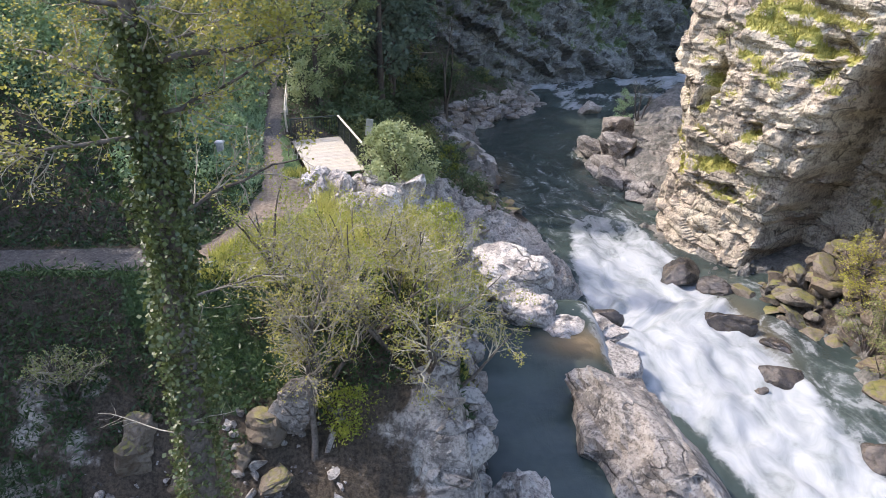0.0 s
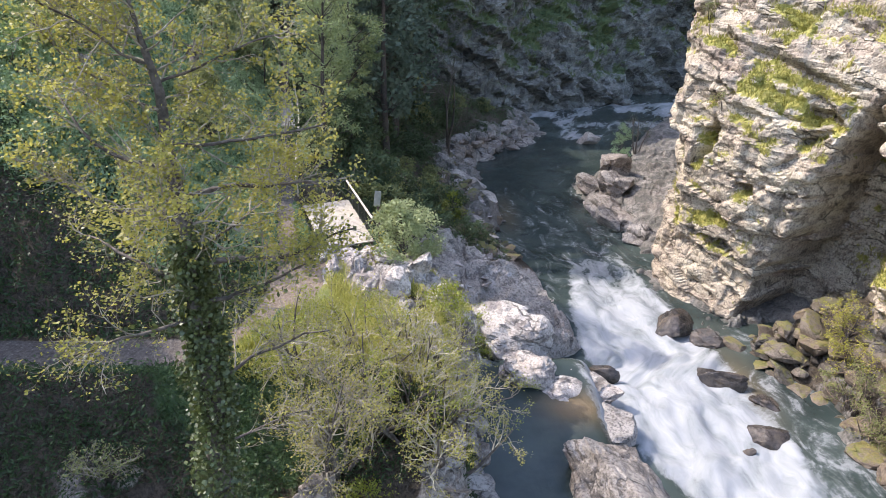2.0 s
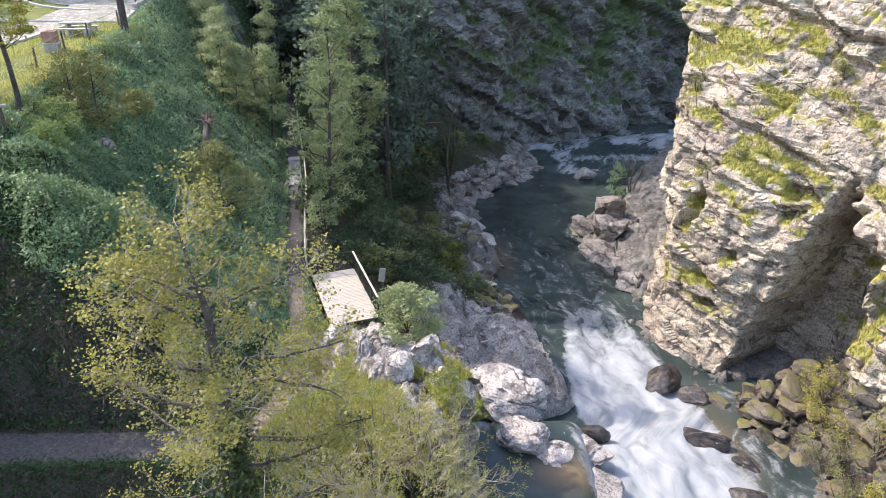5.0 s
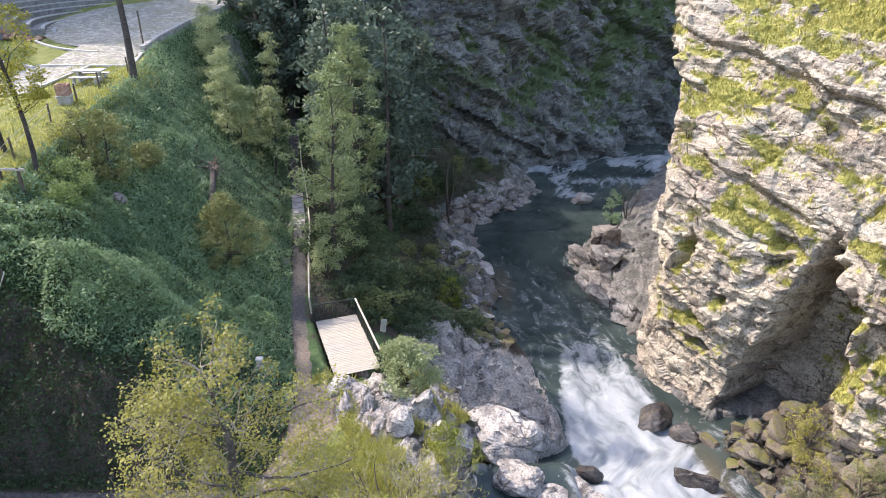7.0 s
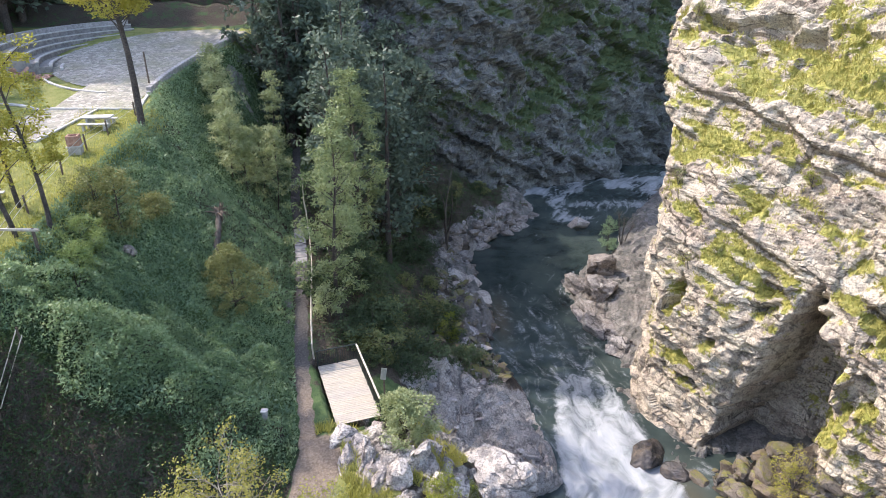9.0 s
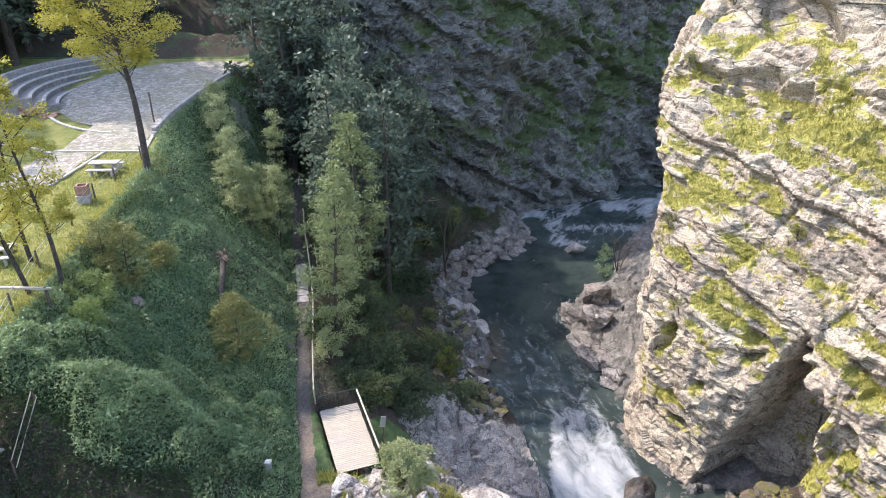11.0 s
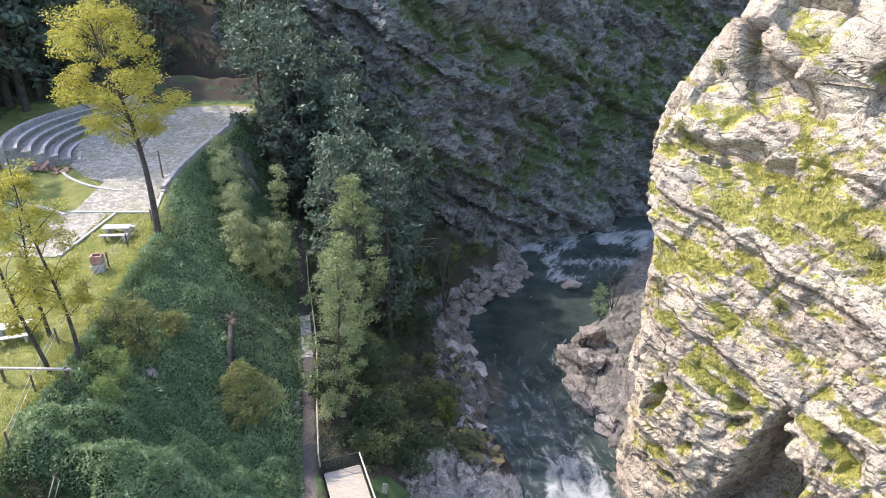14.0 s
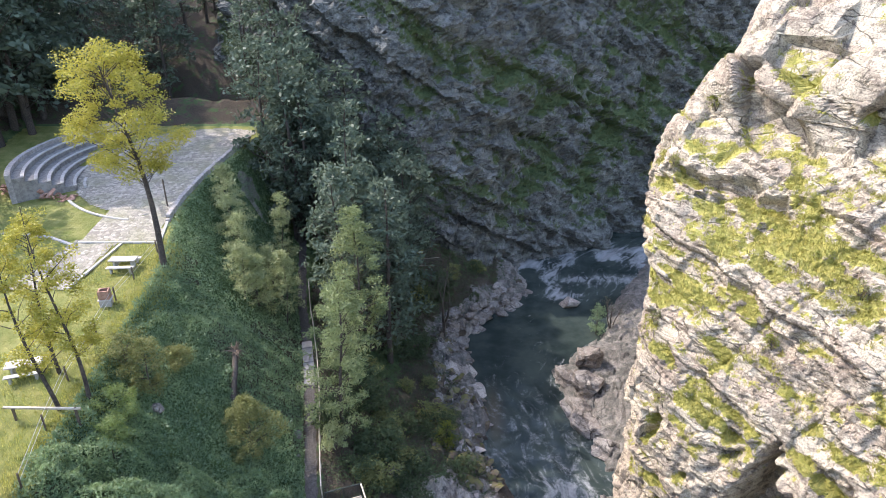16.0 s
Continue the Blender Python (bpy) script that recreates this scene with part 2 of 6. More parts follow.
M_LEAF_BRIGHT = leaf_material("bright_leaf", (0.14, 0.18, 0.02), (0.28, 0.29, 0.04), 0.4, None, 0.4)
M_LEAF_OLIVE = leaf_material("olive_leaf", (0.12, 0.14, 0.045), (0.27, 0.275, 0.10), 0.3, None, 0.3)
M_GRASS = leaf_material("grass_blade", (0.28, 0.30, 0.055), (0.52, 0.48, 0.16), 0.3, None, 0.5)
M_GRASS_DRY = leaf_material("moss_grass_blade", (0.17, 0.185, 0.035), (0.36, 0.31, 0.09), 0.3, None, 0.3)


def plain(name, a, b2, scale=4.0, rough=0.8, rel=0.4, metal=0.0, stretch=None):
    m, nt, b = material(name)
    n1 = noise_tex(nt, scale, 6, 0.65, stretch=stretch)
    n2 = noise_tex(nt, scale * 0.13, 3, 0.6)
    c = mix(nt, ramp(nt, mathn(nt, 'ADD', mathn(nt, 'MULTIPLY', n1, 0.7), mathn(nt, 'MULTIPLY', n2, 0.3)), 0.35, 0.65), a, b2)
    colour_in(nt, b, c)
    b.inputs["Roughness"].default_value = rough
    b.inputs["Metallic"].default_value = metal
    bump(nt, b, n1, rel, 0.03)
    return m


def plank_material():
    m, nt, b = material("weathered_deck_board")
    r = node(nt, "ShaderNodeObjectInfo").outputs["Random"]
    grain = noise_tex(nt, 3.0, 6, 0.65, stretch=((1.0, 14.0, 14.0), (0, 0, radians(-5))))
    c = mix(nt, ramp(nt, grain, 0.3, 0.7), (0.32, 0.275, 0.20), (0.49, 0.435, 0.335))
    c = mix(nt, mathn(nt, 'MULTIPLY', r, 0.5), c, (0.34, 0.30, 0.26))
    colour_in(nt, b, c)
    b.inputs["Roughness"].default_value = 0.8
    bump(nt, b, grain, 0.4, 0.01)
    return m


M_PLANK = plank_material()
M_BARK = plain("grey_bark", (0.045, 0.036, 0.028), (0.15, 0.125, 0.10), 8.0, 0.9, 0.8)
M_TWIG = plain("pale_twig", (0.16, 0.14, 0.10), (0.36, 0.32, 0.24), 6.0, 0.85, 0.3)
M_TWIG_PALE = plain("sunbleached_twig", (0.28, 0.245, 0.165), (0.48, 0.43, 0.31), 6.0, 0.85, 0.3)
M_BARK_DARK = plain("dark_bark", (0.035, 0.028, 0.022), (0.10, 0.08, 0.062), 8.0, 0.9, 0.8)
M_DEADWOOD = plain("dead_wood", (0.16, 0.11, 0.075), (0.34, 0.26, 0.19), 8.0, 0.9, 0.5)
M_RAIL = plain("dark_green_metal", (0.018, 0.024, 0.02), (0.035, 0.045, 0.038), 6.0, 0.45, 0.1, 0.4)
M_TOPRAIL = plain("pale_timber_rail", (0.36, 0.31, 0.23), (0.54, 0.48, 0.38), 5.0, 0.7, 0.3)
M_POST = plain("brown_timber", (0.07, 0.05, 0.035), (0.16, 0.12, 0.085), 7.0, 0.85, 0.4)
M_CONCRETE = plain("weathered_concrete", (0.33, 0.315, 0.28), (0.51, 0.485, 0.43), 3.0, 0.85, 0.3)
M_SLAB = plain("pale_path_slab", (0.20, 0.185, 0.17), (0.31, 0.29, 0.265), 3.0, 0.85, 0.3)
M_WALLSTONE = plain("granite_block", (0.24, 0.22, 0.20), (0.42, 0.39, 0.35), 4.0, 0.85, 0.6)
M_TIER = plain("mossy_granite", (0.15, 0.14, 0.125), (0.30, 0.28, 0.25), 3.0, 0.9, 0.6)
M_BRICK = plain("sooty_brick", (0.26, 0.13, 0.09), (0.44, 0.27, 0.19), 6.0, 0.85, 0.5)
M_SOOT = plain("soot", (0.012, 0.011, 0.01), (0.035, 0.032, 0.03), 6.0, 0.9, 0.3)
M_SIGN = plain("sun_bleached_sign", (0.22, 0.22, 0.17), (0.36, 0.35, 0.29), 3.0, 0.6, 0.1)
M_ROPE = plain("galvanised_wire", (0.40, 0.40, 0.38), (0.58, 0.58, 0.55), 5.0, 0.4, 0.1, 0.6)


def paving_material():
    m, nt, b = material("cobbled_paving")
    v = node(nt, "ShaderNodeTexVoronoi", {"Vector": place(nt), "Scale": 3.2})
    e = node(nt, "ShaderNodeTexVoronoi", {"Vector": place(nt), "Scale": 3.2}, feature='DISTANCE_TO_EDGE')
    tone = node(nt, "ShaderNodeSeparateColor", {0: v.outputs["Color"]}).outputs[0]
    c = mix(nt, tone, (0.20, 0.18, 0.145), (0.43, 0.39, 0.32))
    c = mix(nt, ramp(nt, noise_tex(nt, 0.4, 5), 0.4, 0.7, 0, 0.6), c, (0.22, 0.22, 0.12))
    c = mix(nt, ramp(nt, e.outputs["Distance"], 0.0, 0.09, 0.8, 0.0), c, (0.13, 0.125, 0.08))
    colour_in(nt, b, c)
    b.inputs["Roughness"].default_value = 0.8
    bump(nt, b, ramp(nt, e.outputs["Distance"], 0, 0.15), 0.6, 0.04)
    return m


M_PAVING = paving_material()


# ---- noise on arrays ----
def hash01(*ints):
    h = np.zeros(np.shape(ints[0]), np.uint32)
    with np.errstate(over='ignore'):
        for k, i in enumerate(ints):
            h = h ^ (np.asarray(i).astype(np.int64).astype(np.uint32) * np.uint32((374761393, 668265263, 2246822519, 3266489917)[k]))
            h = (h ^ (h >> np.uint32(15))) * np.uint32(2654435761)
            h = h ^ (h >> np.uint32(13))
        h = (h ^ (h >> np.uint32(16))) * np.uint32(0x85ebca6b)
        h = (h ^ (h >> np.uint32(13))) * np.uint32(0xc2b2ae35)
        h = h ^ (h >> np.uint32(16))
    return h.astype(np.float64) / 4294967295.0


def vnoise(p):
    """Smooth noise, -1 to 1, at the points p (n, 3)."""
    i = np.floor(p).astype(np.int64)
    f = p - i
    f = f * f * f * (f * (f * 6 - 15) + 10)
    total = 0.0
    for dx in (0, 1):
        for dy in (0, 1):
            for dz in (0, 1):
                w = (f[:, 0] if dx else 1 - f[:, 0]) * (f[:, 1] if dy else 1 - f[:, 1]) * (f[:, 2] if dz else 1 - f[:, 2])
                total = total + w * hash01(i[:, 0] + dx, i[:, 1] + dy, i[:, 2] + dz)
    return total * 2 - 1


def fbm(p, octaves=4, gain=0.5):
    total, a = 0.0, 1.0
    for k in range(octaves):
        total = total + a * vnoise(p * 2.0 ** k + 17.3 * k)
        a *= gain
    return total


BED = np.array((0.18, -0.12, 0.976))
BED = BED / np.linalg.norm(BED)
STRIKE = np.cross(BED, (0, 0, 1.0))
STRIKE = STRIKE / np.linalg.norm(STRIKE)
DIP = np.cross(BED, STRIKE)


def blocks(p, size, seed):
    """Broken, bedded rock: each point's block as an offset, a tilt (-1..1 each) and how near a joint is (0..1)."""
    q = np.stack([p @ STRIKE / size[0], p @ DIP / size[1], p @ BED / size[2]], 1) + seed
    i = np.floor(q).astype(np.int64)
    d1 = np.full(len(p), 9.0)
    d2 = np.full(len(p), 9.0)
    tag = np.zeros(len(p))
    rel = np.zeros_like(q)
    for ox in (-1, 0, 1):
        for oy in (-1, 0, 1):
            for oz in (-1, 0, 1):
                c = i + np.array((ox, oy, oz))
                h = hash01(c[:, 0], c[:, 1], c[:, 2])
                r = q - c - 0.1 - 0.8 * np.stack([h, h * 57.31 % 1.0, h * 313.7 % 1.0], 1)
                d = (r * r).sum(1)
                near = d < d1
                d2 = np.where(near, d1, np.minimum(d2, d))
                d1 = np.where(near, d, d1)
                tag = np.where(near, h, tag)
                rel = np.where(near[:, None], r, rel)
    tilt = rel[:, 0] * (tag * 91.7 % 1.0 - 0.5) + rel[:, 1] * (tag * 173.3 % 1.0 - 0.5) + rel[:, 2] * (tag * 411.1 % 1.0 - 0.35)
    gap = np.sqrt(d2) - np.sqrt(d1)
    return tag * 1013.9 % 1.0 - 0.5, tilt, np.exp(-(gap / 0.055) ** 2)


def strata(p, thick, length, seed):
    """Bedded slabs: an offset for each slab, a sawtooth across it (proud at its foot), and how near a bed's joint is."""
    w = p @ BED / thick + seed
    li = np.floor(w)
    fw = w - li
    s = (p @ STRIKE + 0.6 * (p @ DIP)) / length * (0.7 + 0.6 * hash01(li, li * 0 + 3)) + 9.7 * hash01(li, li * 0)
    si = np.floor(s)
    fs = s - si
    tag = hash01(li, si, li * 0 + 5)
    bed = np.exp(-(np.minimum(fw, 1 - fw) * thick / 0.13) ** 2)
    joint = np.exp(-(np.minimum(fs, 1 - fs) * length / 0.11) ** 2)
    return tag - 0.5, 0.5 - fw, bed, joint


def ridged(p):
    return 0.45 - np.abs(vnoise(p))


def rock_relief(p, amount=1.0):
    """Metres by which bedded rock stands out of its mean face."""
    q = p + 0.22 * np.stack([fbm(p * 0.35 + k * 31, 3) for k in range(3)], 1)
    a, sa, ba, ja = strata(q, 2.9, 5.5, 1.3)
    b, sb, bb, jb = strata(q, 0.95, 2.4, 4.1)
    c, tc, ec = blocks(q, (2.6, 2.2, 1.1), 2.2)
    d, td, ed = blocks(q * 2.3, (2.3, 1.9, 1.2), 7.2)
    part_a = smooth01(vnoise(p * 0.3 + 4), -0.5, 0.2)
    part_b = smooth01(vnoise(p * 0.45 + 11), -0.1, 0.5)
    r = 0.80 * a + 0.38 * sa * part_a - 0.20 * ba * part_a - 0.36 * ja * part_b
    r = r + (0.32 * b + 0.18 * sb - 0.13 * bb - 0.12 * jb) * (0.35 + 0.65 * part_b)
    r = r + 0.66 * c + 0.50 * tc - 0.07 * ec + 0.32 * d + 0.20 * td - 0.03 * ed
    return amount * (r + 0.55 * fbm(p * 0.2, 2) + 0.16 * ridged(p * 0.8) + 0.10 * ridged(p * 1.9 + 7) + 0.08 * ridged(p * 4.1 + 3))


def curve(keys):
    """A smooth function through (position, value) keys."""
    kx = np.array([k[0] for k in keys], float)
    ky = np.array([k[1] for k in keys], float)
    slope = np.gradient(ky, kx)

    def at(v):
        v = np.asarray(v, float)
        j = np.clip(np.searchsorted(kx, v) - 1, 0, len(kx) - 2)
        h = kx[j + 1] - kx[j]
        t = np.clip((v - kx[j]) / h, 0, 1)
        return (2 * t ** 3 - 3 * t ** 2 + 1) * ky[j] + (t ** 3 - 2 * t ** 2 + t) * h * slope[j] + (3 * t ** 2 - 2 * t ** 3) * ky[j + 1] + (t ** 3 - t ** 2) * h * slope[j + 1]
    return at


def smooth01(v, lo, hi):
    t = np.clip((v - lo) / (hi - lo), 0, 1)
    return t * t * (3 - 2 * t)


# ---- mesh helpers ----
def mesh_from(name, verts, faces, mat, smooth=False):
    """One mesh from arrays; faces (n, 3) or (n, 4)."""
    me = bpy.data.meshes.new(name)
    verts, faces = np.asarray(verts, np.float32), np.asarray(faces, np.int32)
    k = faces.shape[1]
    me.vertices.add(len(verts))
    me.vertices.foreach_set("co", verts.ravel())
    me.loops.add(len(faces) * k)
    me.loops.foreach_set("vertex_index", faces.ravel())
    me.polygons.add(len(faces))
    me.polygons.foreach_set("loop_start", np.arange(0, len(faces) * k, k, dtype=np.int32))
    me.polygons.foreach_set("use_smooth", np.full(len(faces), smooth))
    me.update(calc_edges=True)
    me.materials.append(mat)
    return me


def grid_faces(nu, nv):
    """Quads of a grid whose vertices run v fastest."""
    i = (np.arange(nu - 1)[:, None] * nv + np.arange(nv - 1)[None, :]).ravel()
    return np.stack([i, i + nv, i + nv + 1, i + 1], 1)


def put_attribute(me, name, values):
    me.attributes.new(name, 'FLOAT', 'POINT').data.foreach_set("value", np.asarray(values, np.float32))


def thing(name, at=(0, 0, 0), label="", category="", group="", kind=""):
    e = new(name)
    e.matrix_world = pose(*at)
    return tagged(e, label, category, group, kind)


def part(name, data, mat, parent, label=""):
    """Links a bmesh, or a mesh, as one mesh object under a thing or a part."""
    if isinstance(data, bmesh.types.BMesh):
        me = bpy.data.meshes.new(name)
        data.to_mesh(me)
        data.free()
        me.materials.append(mat)
    else:
        me = data
    ob = new(name, me)
    ob.parent = parent
    return tagged(ob, label)


def box_bm(sx, sy, sz, at=(0, 0, 0), bevel=0.01, turn=None, bm=None):
    """A bevelled box, centred at a place."""
    b = bmesh.new()
    bmesh.ops.create_cube(b, size=1.0, matrix=Matrix.Diagonal((sx, sy, sz, 1)))
    if bevel:
        bmesh.ops.bevel(b, geom=b.edges[:], offset=bevel, segments=1, affect='EDGES')
    bmesh.ops.transform(b, matrix=Matrix.Translation(at) @ (turn or Matrix.Identity(4)), verts=b.verts)
    if bm is None:
        return b
    me = bpy.data.meshes.new("tmp")
    b.to_mesh(me)
    b.free()
    bm.from_mesh(me)
    bpy.data.meshes.remove(me)
    return bm


def bar_bm(a, b2, r, sides=6, bm=None):
    """A round bar from a to b2."""
    bm = bm or bmesh.new()
    a, b2 = Vector(a), Vector(b2)
    m = Matrix.Translation((a + b2) / 2) @ (b2 - a).to_track_quat('Z', 'Y').to_matrix().to_4x4()
    bmesh.ops.create_cone(bm, cap_ends=True, segments=sides, radius1=r, radius2=r, depth=(b2 - a).length, matrix=m)
    return bm


def tubes(polylines, sides):
    """Tapered tubes along polylines of (x, y, z, r): vertices and quads."""
    vs, fs, base = [], [], 0
    ang = np.arange(sides) * 2 * np.pi / sides
    for line in polylines:
        pts = np.asarray(line, float)
        p, r = pts[:, :3], pts[:, 3]
        t = np.gradient(p, axis=0)
        t = t / (np.linalg.norm(t, axis=1)[:, None] + 1e-9)
        ref = np.where(abs(t[:, 2:3]) > 0.9, [[1.0, 0, 0]], [[0, 0, 1.0]])
        n1 = np.cross(t, ref)
        n1 = n1 / (np.linalg.norm(n1, axis=1)[:, None] + 1e-9)
        n2 = np.cross(t, n1)
        ring = p[:, None, :] + r[:, None, None] * (np.cos(ang)[None, :, None] * n1[:, None, :] + np.sin(ang)[None, :, None] * n2[:, None, :])
        vs.append(ring.reshape(-1, 3))
        k = len(p)
        i = (np.arange(k - 1)[:, None] * sides + np.arange(sides)[None, :])
        j = (np.arange(k - 1)[:, None] * sides + (np.arange(sides)[None, :] + 1) % sides)
        fs.append(base + np.stack([i, j, j + sides, i + sides], 2).reshape(-1, 4))
        base += k * sides
    return np.concatenate(vs), np.concatenate(fs)


def join_geo(parts):
    vs, fs, base = [], [], 0
    for v, f in parts:
        vs.append(v)
        fs.append(f + base)
        base += len(v)
    return np.concatenate(vs), np.concatenate(fs)


def leaves(places, size, rng, aspect=0.6, droop=0.0, up=0.35, spread=0.5):
    """A bent leaf (two quads) or flat leaf at each place; returns vertices and quads."""
    n = len(places)
    d = rng.normal(size=(n, 3))
    d[:, 2] = d[:, 2] * spread - droop
    d /= np.linalg.norm(d, axis=1)[:, None] + 1e-9
    nrm = rng.normal(size=(n, 3)) * (1 - up) + np.array((0, 0, 1.0)) * up * 1.6
    s = np.cross(d, nrm)
    s /= np.linalg.norm(s, axis=1)[:, None] + 1e-9
    L = (size * rng.uniform(0.6, 1.35, n))[:, None]
    a = places
    tip = a + d * L
    mid = a + d * L * 0.5
    w = s * L * aspect * 0.5
    v = np.stack([a, mid + w, tip, mid - w], 1).reshape(-1, 3)
    f = np.arange(n * 4).reshape(-1, 4)
    return v, f


def blades(places, height, rng, lean=0.5, width=0.022):
    """Grass blades: one thin triangle each."""
    n = len(places)
    a = rng.uniform(0, 2 * np.pi, n)
    h = height * rng.uniform(0.5, 1.3, n)
    l = lean * rng.uniform(0.1, 1.0, n) * h
    tip = places + np.stack([np.cos(a) * l, np.sin(a) * l, h], 1)
    s = np.stack([-np.sin(a), np.cos(a), np.zeros(n)], 1) * (width * h / height)[:, None]
    v = np.stack([places + s, places - s, tip], 1).reshape(-1, 3)
    return v, np.arange(n * 3).reshape(-1, 3)


# ---- plan of the valley ----
bank_left = curve([(-60, -6), (-20, 0.5), (8, 1.5), (20, 1.3), (25.6, 1.0), (27.4, 1.4), (28.6, 4.6), (29.6, 6.9), (31.5, 7.4), (36, 6.5), (40, 5.8), (43.5, 4.2), (46, 3.9), (48, 4.5), (53, 3.9), (58, 3.1), (63, 2.8), (65.5, 4.5), (69.4, 8.0), (74, 11), (79, 12), (90, 20), (140, 60)])
bank_right = curve([(-60, 16), (-20, 18), (10, 18.5), (18, 18.2), (22.7, 18.6), (25.7, 18.2), (28.2, 17.0), (30.5, 15.4), (34, 14.0), (38, 13.8), (41.7, 14.2), (45, 14.2), (48, 13.5), (52, 12.3), (56.5, 11.5), (58.8, 13.2), (63, 17.6), (72, 21.5), (80, 25.6), (90, 36), (140, 90)])
path_x = curve([(17.9, -7.5), (20.5, -6.5), (23, -6.5), (26.5, -7.1), (28.5, -7.6), (33, -8.6), (36.5, -9.2), (40.5, -9.95), (48, -11.6), (54, -13.1), (60, -14.2), (70, -16), (90, -22)])
path_z = curve([(10, 8.7), (18, 8.7), (26, 8.6), (33, 9.0), (40, 9.5), (48, 9.7), (60, 10.5), (75, 14), (90, 20)])
plateau_z = curve([(-40, 11), (10, 13.5), (18, 15.2), (24, 16.4), (30, 17.6), (36, 18.7), (42, 19.15), (50, 19.9), (58, 20.65), (66, 21.4), (72, 22.0), (90, 23), (200, 25)])
plateau_x = curve([(-40, -24), (20, -21.5), (27, -20.6), (33, -20.3), (38, -20.2), (46, -21.0), (50, -21.9), (58, -21.8), (66, -20.4), (72, -19), (90, -18)])
knoll = curve([(5, 0.6), (14, 0.9), (18, 1), (24.5, 1), (26, 0.85), (28, 0.35), (30, 0.05), (35, 0.0), (40, 0), (60, 0), (90, 0)])


def path_distance(x, y):
    """Distance to the footpath's middle line, and which part is nearest."""
    d_ns = abs(x - path_x(np.clip(y, 18.2, 90))) * 0.97 + np.maximum(18.2 - y, 0) * 0.6
    y_ew = 17.55 + 0.12 * np.sin(x * 0.5) - 0.02 * (x + 9)
    d_ew = 0.7 * np.hypot(np.maximum(x + 7.6, 0), y - y_ew)
    return np.minimum(d_ns, d_ew), d_ew < d_ns


def ground_masks(x, y):
    x, y = np.asarray(x, float), np.asarray(y, float)
    p2 = np.stack([x, y, np.zeros_like(x)], 1)
    n_low = fbm(p2 * 0.16 + 5, 4)
    n_hi = fbm(p2 * 0.8 + 9, 4)
    xl, xr = bank_left(y), bank_right(y)
    yc = np.clip(y, 18.0, 88)
    xp, zp = path_x(yc), path_z(yc)
    ze, xe = plateau_z(y), plateau_x(y)
    west = np.clip((xp - 0.6 - x) / (xp - 0.6 - xe), 0, None)
    t = np.clip(west, 0, 1)
    slope = zp + (ze - zp) * (0.75 * t + 0.25 * smooth01(t, 0, 1))
    plateau = ze + 0 * x
    z_west = np.where(west < 1, slope, plateau)
    # wooded hillside behind and to the far side of the plateau
    hill = np.maximum(0, y - 73.5 + 0.25 * np.maximum(0, x + 24)) * 0.62 + np.maximum(0, -x - 47 + 0.1 * (y - 60)) * 0.5
    z_west = z_west + 46 * (1 - np.exp(-hill / 46))
    # from the path down to the water
    e = np.clip((x - xp - 0.6) / np.maximum(xl - xp - 0.6, 0.5), 0, 1)
    g_knoll = np.interp(e, (0, 0.55, 0.78, 0.87, 0.94, 1.0), (1, 1.0, 0.94, 0.74, 0.48, 0.22))
    g_slope = np.interp(e, (0, 0.08, 0.2, 0.4, 0.6, 0.75, 0.9, 1.0), (1, 0.97, 0.80, 0.55, 0.35, 0.215, 0.12, 0.02))
    k = np.clip(knoll(y), 0, 1)
    z_east = zp * (k * g_knoll + (1 - k) * g_slope)
    z = np.where(x < xp - 0.6, z_west, np.where(x < xp + 0.6, zp, z_east))
    # the bank below the path, towards the camera
    south = 8.75 - 1.15 * np.maximum(0, 16.9 - y - 0.05 * (x + 9))
    south = np.maximum(south, 2.2)
    z = np.where(x < xl, np.minimum(z, np.where(y < 17.2, np.maximum(south, 0), 99)), z)
    # an unseen hillside added on the bank's uphill side to shade it
    rise = np.minimum(np.maximum(0, -15.0 - x) * 1.15, 13) * (1 - smooth01(y, 15.5, 17.0)) * smooth01(y, -20, 0)
    z = z + rise
    # unseen hills, added downstream behind the camera, close the valley and cut sky light
    z = z + np.where(x < -1, np.minimum(1.0 * np.maximum(0, -14 - y), 50), np.minimum(1.2 * np.maximum(0, -45 - y), 50)) + (x > 19) * np.minimum(1.2 * np.maximum(0, -2 - y), 40)
    # the slope above the path where it turns west
    up_w = 8.75 + np.maximum(0, y - 18.3) * 1.25
    z = np.where((x < xp) & (y > 17.2), np.minimum(z, np.maximum(up_w, 8.75)), z)
    bed = -1.3
    into = np.clip((x - xl) / 0.5, 0, 1)
    z = np.where(x > xl, bed * into, z)
    xs = x - xr
    hump = 0.1 + 1.6 * (1 - np.exp(-np.maximum(xs, 0) / 2.3)) + np.minimum(xs, 0)
    right = np.where(y < 40, 0.15 + np.interp(y, (28.5, 31.5), (1.0, 0.1)) * xs, hump)
    right = np.minimum(np.maximum(right, -1.3), np.interp(y, (18, 23, 27, 33, 36, 46, 62, 80), (7.5, 5.0, 3.2, 3.2, 4.4, 4.2, 4.2, 14)) + 0.06 * xs + 0.7 * n_low)
    z = np.where(x > xr - 1.2, np.maximum(z, right), z)
    d, on_ew = path_distance(x, y)
    path = 1 - smooth01(d, np.where(on_ew, 0.36, 0.27), np.where(on_ew, 0.66, 0.52))
    path = np.where(y < 70, path, 0)
    level = np.where(on_ew, 8.72, zp)
    shelf = (1 - smooth01(d, 0.6, 1.3)) * (y < 70) * (x < xl - 2)
    z = z * (1 - shelf) + level * shelf
